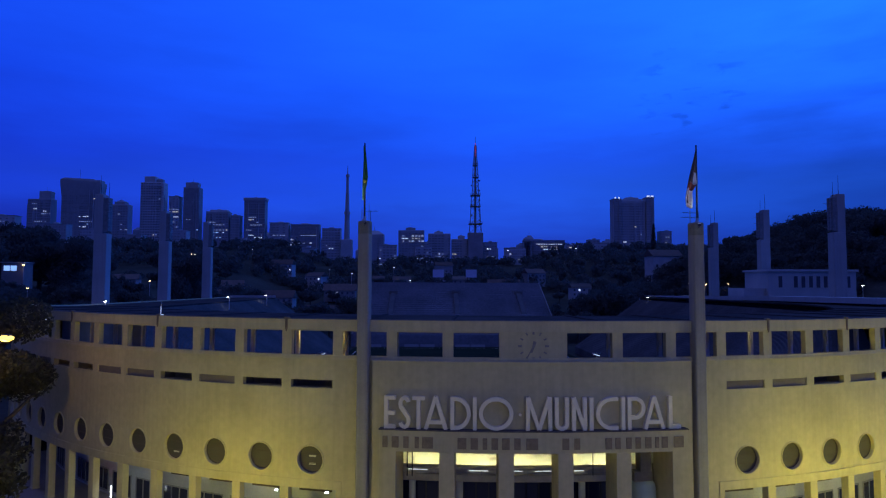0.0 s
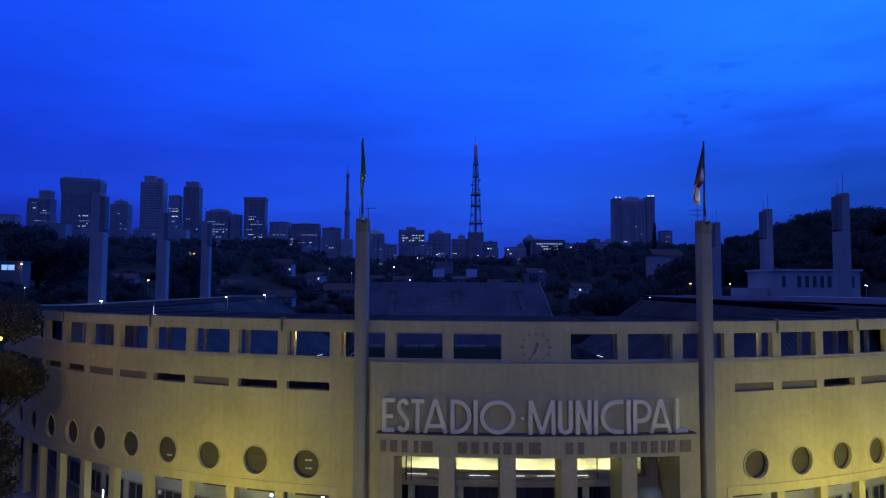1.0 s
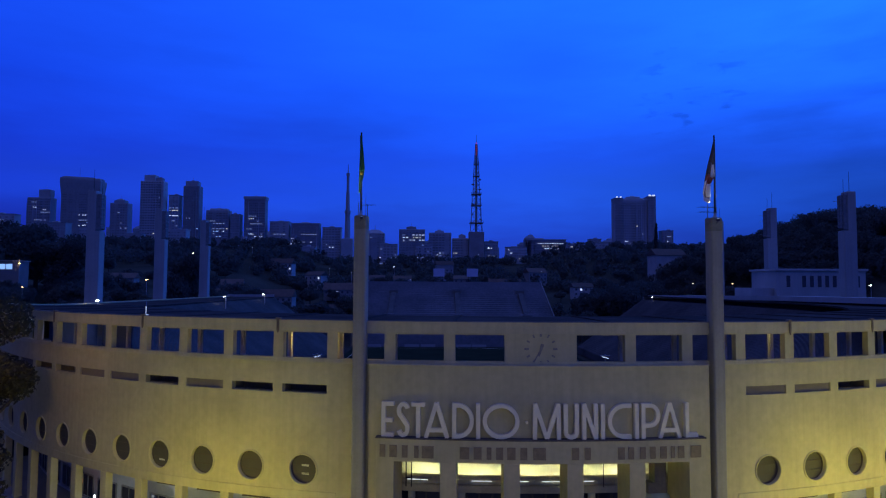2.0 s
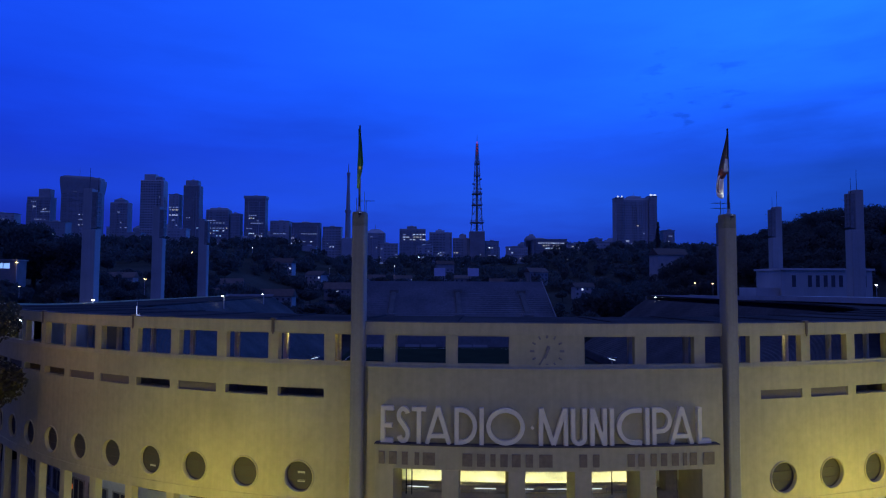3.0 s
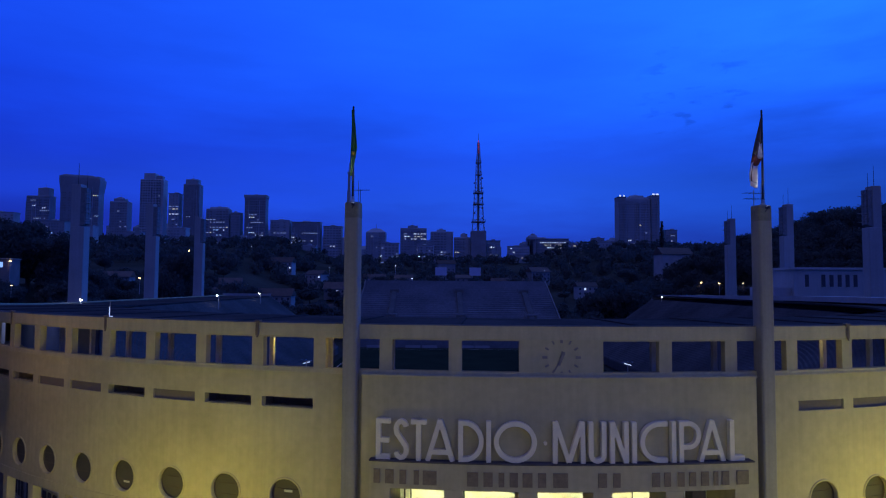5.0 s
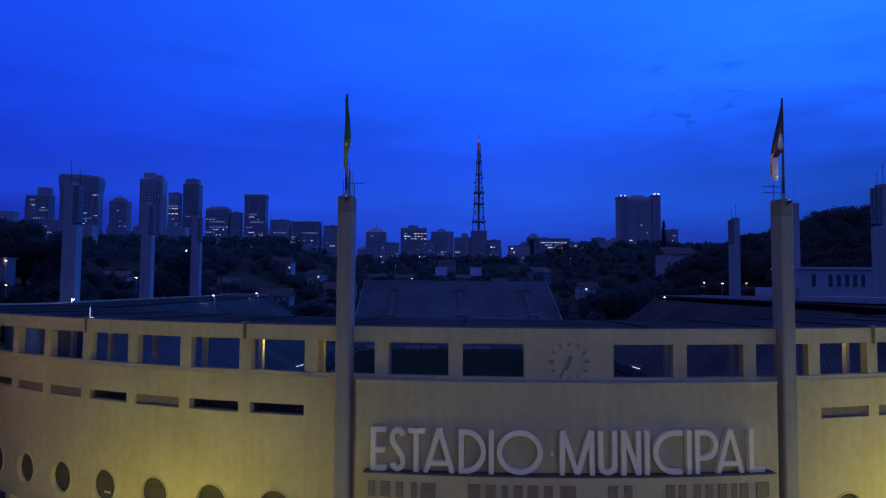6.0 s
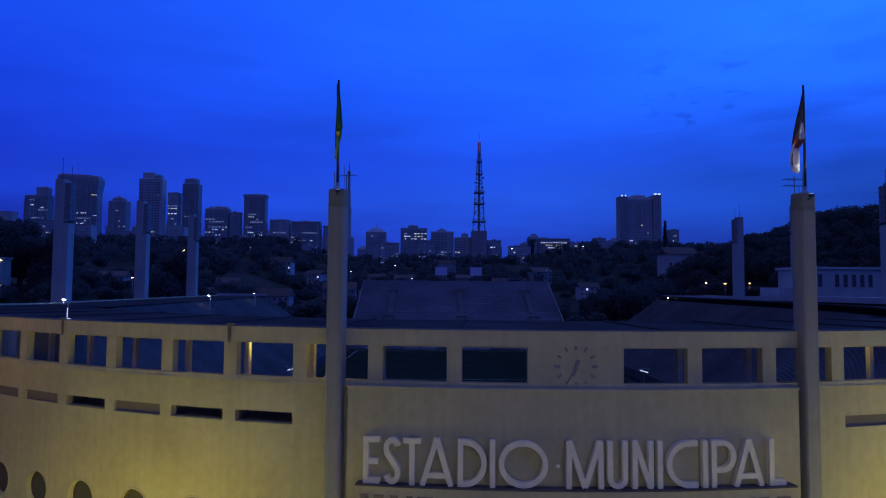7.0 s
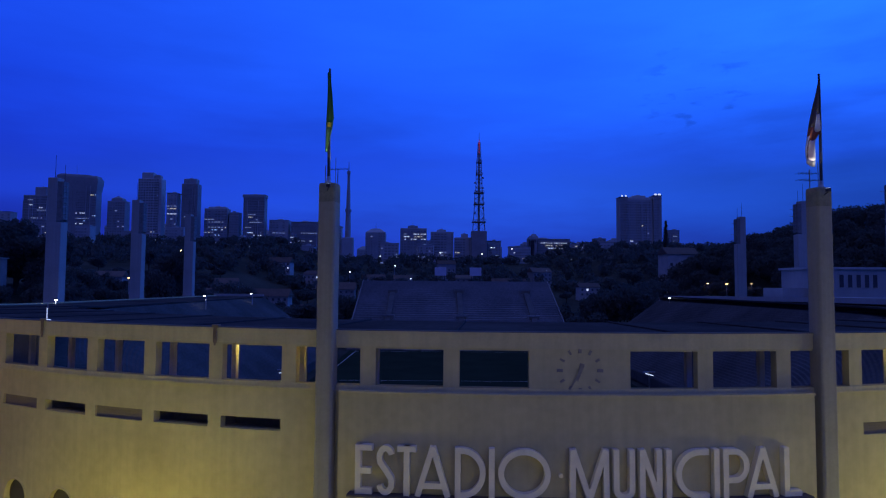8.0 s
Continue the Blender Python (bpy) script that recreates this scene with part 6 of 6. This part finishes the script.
def skyline():
    W, B, Y, D = PANE_WHITE, PANE_BLUE, PANE_WARM, PANE_DIM
    west = [(-495.7, 37.6, 127.4, 1, 0.05, "step", [(-0.05, 0.43, 10)], [(121, -0.3, -0.1, D), (116, -0.25, -0.1, W), (112, 0.2, 0.35, W), (108, 0.1, 0.5, D), (98, -0.3, 0.3, D)]),
            (-445.5, 55.0, 151.4, 2, 0.06, "flare", [], [(133, -0.25, -0.1, D), (105, 0.0, 0.25, W), (92, -0.1, 0.2, W), (98, 0.0, 0.35, D)]),
            (-397.6, 28.6, 121.1, 3, 0.03, "step", [(-0.31, 0.30, 3.6), (-0.19, 0.15, 5.0)], [(108, -0.1, 0.0, D), (96, 0.1, 0.4, D)]),
            (-357.6, 35.0, 148.9, 4, 0.02, "step", [(-0.37, 0.11, 7.8), (0.12, 0.40, 4.4)], [(136, 0.2, 0.3, W), (129, 0.25, 0.35, D)]),
            (-330.5, 18.2, 130.8, 5, 0.05, "flat", [], [(116, -0.4, 0.4, D), (112, -0.2, 0.5, Y), (105, -0.45, 0.45, W), (99, -0.3, 0.3, D), (92, -0.1, 0.4, D)]),
            (-309.2, 25.2, 143.0, 6, 0.015, "step", [(-0.40, 0.38, 6.4)], [(101, -0.3, 0.0, D)]),
            (-276.5, 32.9, 112.8, 7, 0.05, "step", [(-0.35, 0.41, 2.2)], [(85, -0.2, 0.15, B), (85, 0.25, 0.5, W), (80, 0.0, 0.2, B), (96, -0.3, 0.4, D), (91, -0.4, 0.2, D)]),
            (-254.7, 16.1, 107.3, 8, 0.03, "flat", [], []),
            (-230.7, 30.1, 127.9, 9, 0.08, "step", [(-0.54, 0.53, 2.5)], [(106, -0.3, 0.1, D), (95, -0.2, 0.4, D), (88, -0.4, 0.1, D), (80, 0.0, 0.4, W)]),
            (-200, 27, 98.5, 10, 0.05, "flat", [], [(84, -0.3, 0.3, D)])]
    middle = [(-168, 38, 96.5, 11, 0.05, "flat", [], [(84, -0.2, 0.4, D), (72, -0.3, 0.0, D)]), (-135.5, 25, 91.5, 12, 0.02, "flat", [], []), (-82.5, 26, 85, 13, 0.02, "point", [], []),
              (-36.3, 33, 90.4, 14, 0.02, "step", [(-0.22, 0.16, 3.2)], [(83, -0.4, -0.2, D), (83, 0.0, 0.45, W), (79.5, -0.35, -0.15, W), (79.5, -0.05, 0.45, Y), (76, -0.4, 0.45, W)]),
              (-1.5, 28.1, 86.4, 15, 0.02, "step", [(-0.23, 0.17, 2.4)], []), (23.5, 20.4, 79.6, 16, 0.02, "step", [(-0.09, 0.33, 4.3)], []), (62, 18, 75, 17, 0.02, "flat", [], [(68, -0.2, 0.1, W)]),
              (129, 54, 78, 18, 0.02, "flat", [], [(74, -0.2, 0.45, W), (69, -0.1, 0.4, Y), (66, 0.0, 0.3, W)]), (110, 14, 81, 23, 0.02, "step", [], [])]
    east = [(191.4, 17.7, 79.0, 19, 0.02, "flat", [], [(70, -0.3, 0.1, W)]), (281.4, 19.2, 90.0, 20, 0.03, "flat", [], [(82, 0.0, 0.3, D), (76, 0.0, 0.3, W), (69, -0.1, 0.3, W)]),
            (-540, 40, 106, 21, 0.05, "flat", [], [(98, -0.2, 0.3, D)]), (-590, 36, 114, 22, 0.05, "step", [], [(100, -0.2, 0.3, D)]), (206, 12, 71.5, 29, 0.02, "flat", [], [(68, -0.5, 0.5, W)])]
    for x, w, z1, seed, lit, crown, tops, strips in west + middle + east:
        deep = 13.0
        hid = deep * abs(x) / 750
        block(x + math.copysign(hid / 2, x), 750, w - hid, deep, z1, seed, lit, 0.0, 3.2, crown, tops=tops, strips=strips, label="several rows of lit windows" if len(strips) > 2 else "a few lit windows")
    g = random.Random(77)
    x = -640.0
    while x < 320:
        w = g.uniform(12, 30)
        y = g.uniform(860, 980)
        top = (94 if x < -120 else 72) + g.uniform(-8, 14)
        block(x * y / 750, y, w, 12, top, int(x) + 2000, 0.02, g.uniform(-4, 4), 3.2, g.choice(["flat", "step", "flat", "point", "step"]))
        x += w * g.uniform(0.9, 1.9)
    for x, y, w, top in ((-330, 640, 16, 74), (-290, 655, 20, 80), (-215, 650, 18, 70), (-148, 660, 16, 62), (-60, 670, 20, 66), (-20, 660, 18, 64), (85, 680, 24, 64), (150, 660, 22, 66), (185, 690, 16, 70), (-420, 650, 24, 86), (-380, 640, 16, 80)):
        block(x, y, w, 12, top, int(x) + 900, 0.04, 0, 3.2, "flat")
    block(-181, 735, 6, 8, 80, 31, 0.02, 0, 3.2, "flat", strips=[(60 + 3.2 * i, -0.5, 0.5, W) for i in range(6)], label="a lit stairwell")
    # the twin-shaft block
    block(242.5, 750, 31.3, 20, 129.2, 40, 0.02, 0, 3.2, "step", tops=[(-0.39, 0.39, 2.2), (-0.25, 0.27, 4.6)], strips=[(78, -0.45, -0.3, W), (87, 0.25, 0.35, D), (72, -0.2, -0.1, D)])
    for x, zz, wide in ((222.1, 130.6, 0.8), (263.6, 132.8, 1.6)):
        s = block(x, 748, 10.4, 16, zz, int(x), 0.0, 0, 3.2, "flat")
        for dx in (-2.4, 2.4):
            part("roof_light", Build().box(dx - wide, dx + wide, -0.4, 0.4, zz - 40 + 0.8, zz - 40 + 2.6), PANE_WHITE, s, "lit roof sign panel")


skyline()


def lattice(b, sections):
    """A square lattice mast through (height, half-width) sections."""
    for (z0, w0), (z1, w1) in zip(sections, sections[1:]):
        k = max(1, int((z1 - z0) / (1.25 * max(w0, 1.2))))
        for i in range(k):
            a, c = z0 + (z1 - z0) * i / k, z0 + (z1 - z0) * (i + 1) / k
            wa, wc = w0 + (w1 - w0) * i / k, w0 + (w1 - w0) * (i + 1) / k
            ca = [(wa, wa), (-wa, wa), (-wa, -wa), (wa, -wa)]
            cc = [(wc, wc), (-wc, wc), (-wc, -wc), (wc, -wc)]
            for j in range(4):
                q = (j + 1) % 4
                b.tube((*ca[j], a), (*cc[j], c), 0.26, n=4)
                b.tube((*ca[j], a), (*ca[q], a), 0.15, n=4)
                b.tube((*ca[j], a), (*cc[q], c), 0.15, n=4)
                b.tube((*ca[q], a), (*cc[j], c), 0.15, n=4)


def masts():
    t = thing("broadcast_tower", "tall dark steel lattice broadcast tower with red lights", "broadcast tower", pose(43.5, 750, 40))
    part("base_building", Build().bevel_box(-9.4, 9.4, -8, 8, -10, 47, 0.4), LATTICE, t)
    b = Build()
    lattice(b, [(47, 7.6), (58, 6.6), (80, 5.4), (94, 5.0), (96, 4.0), (117, 3.4), (132, 2.8), (140, 2.2), (158, 1.3)])
    part("lattice", b, LATTICE, t)
    part("core", Build().tube((0, 0, 47), (0, 0, 158), 1.5, 1.1, 6), LATTICE, t)
    for z, w in ((58, 8.4), (80, 6.4), (94, 6.2), (117, 3.9), (132, 3.4)):
        pl = Build().box(-w, w, -w, w, z, z + 0.8)
        for j in range(9):
            pl.tube((-w + 2 * w * j / 8, -w, z), (-w + 2 * w * j / 8, -w, z + 2.6), 0.16, n=4)
        pl.box(-w, w, -w - 0.15, -w + 0.15, z + 2.4, z + 2.8)
        part("platform", pl, LATTICE, t)
    for i in range(9):
        part("dish", Build().lathe((-5.0 if i % 2 else 4.6, -4.6, 62 + 6.2 * i), [(0.2, 0), (1.2, 0.3), (1.2, 1.7), (0.2, 2.0)], 10), LATTICE, t)
    part("top_mast", Build().tube((0, 0, 150), (0, 0, 169.5), 0.45, 0.2, 6), LATTICE, t)
    for i in range(5):
        part("beacon", Build().lathe((0, -1.6, 144 + 3.6 * i), [(0.2, 0), (0.5, 0.4), (0.5, 1.6), (0.2, 2.0)], 8), GLOW_RED, t, "red warning light")
    t2 = thing("radio_mast", "slender dark tapering radio mast", "radio mast", pose(-117, 750, 40))
    part("base", Build().bevel_box(-7, 7, -5, 5, -10, 38, 0.4), TOWERBLOCK, t2)
    part("lower_shaft", Build().tube((0, 0, 36), (0, 0, 71), 3.6, 3.0, 12), SHAFTGREY, t2)
    part("collar", Build().tube((0, 0, 70), (0, 0, 73), 3.9, 3.9, 12), SHAFTGREY, t2)
    part("middle_shaft", Build().tube((0, 0, 73), (0, 0, 96), 2.6, 2.2, 12), SHAFTGREY, t2)
    part("upper_shaft", Build().tube((0, 0, 96), (0, 0, 118), 1.8, 1.6, 10), SHAFTGREY, t2)
    part("collar", Build().tube((0, 0, 117), (0, 0, 120), 2.3, 2.3, 10), SHAFTGREY, t2)
    part("needle", Build().tube((0, 0, 120), (0, 0, 131.5), 0.7, 0.25, 8), SHAFTGREY, t2)


masts()
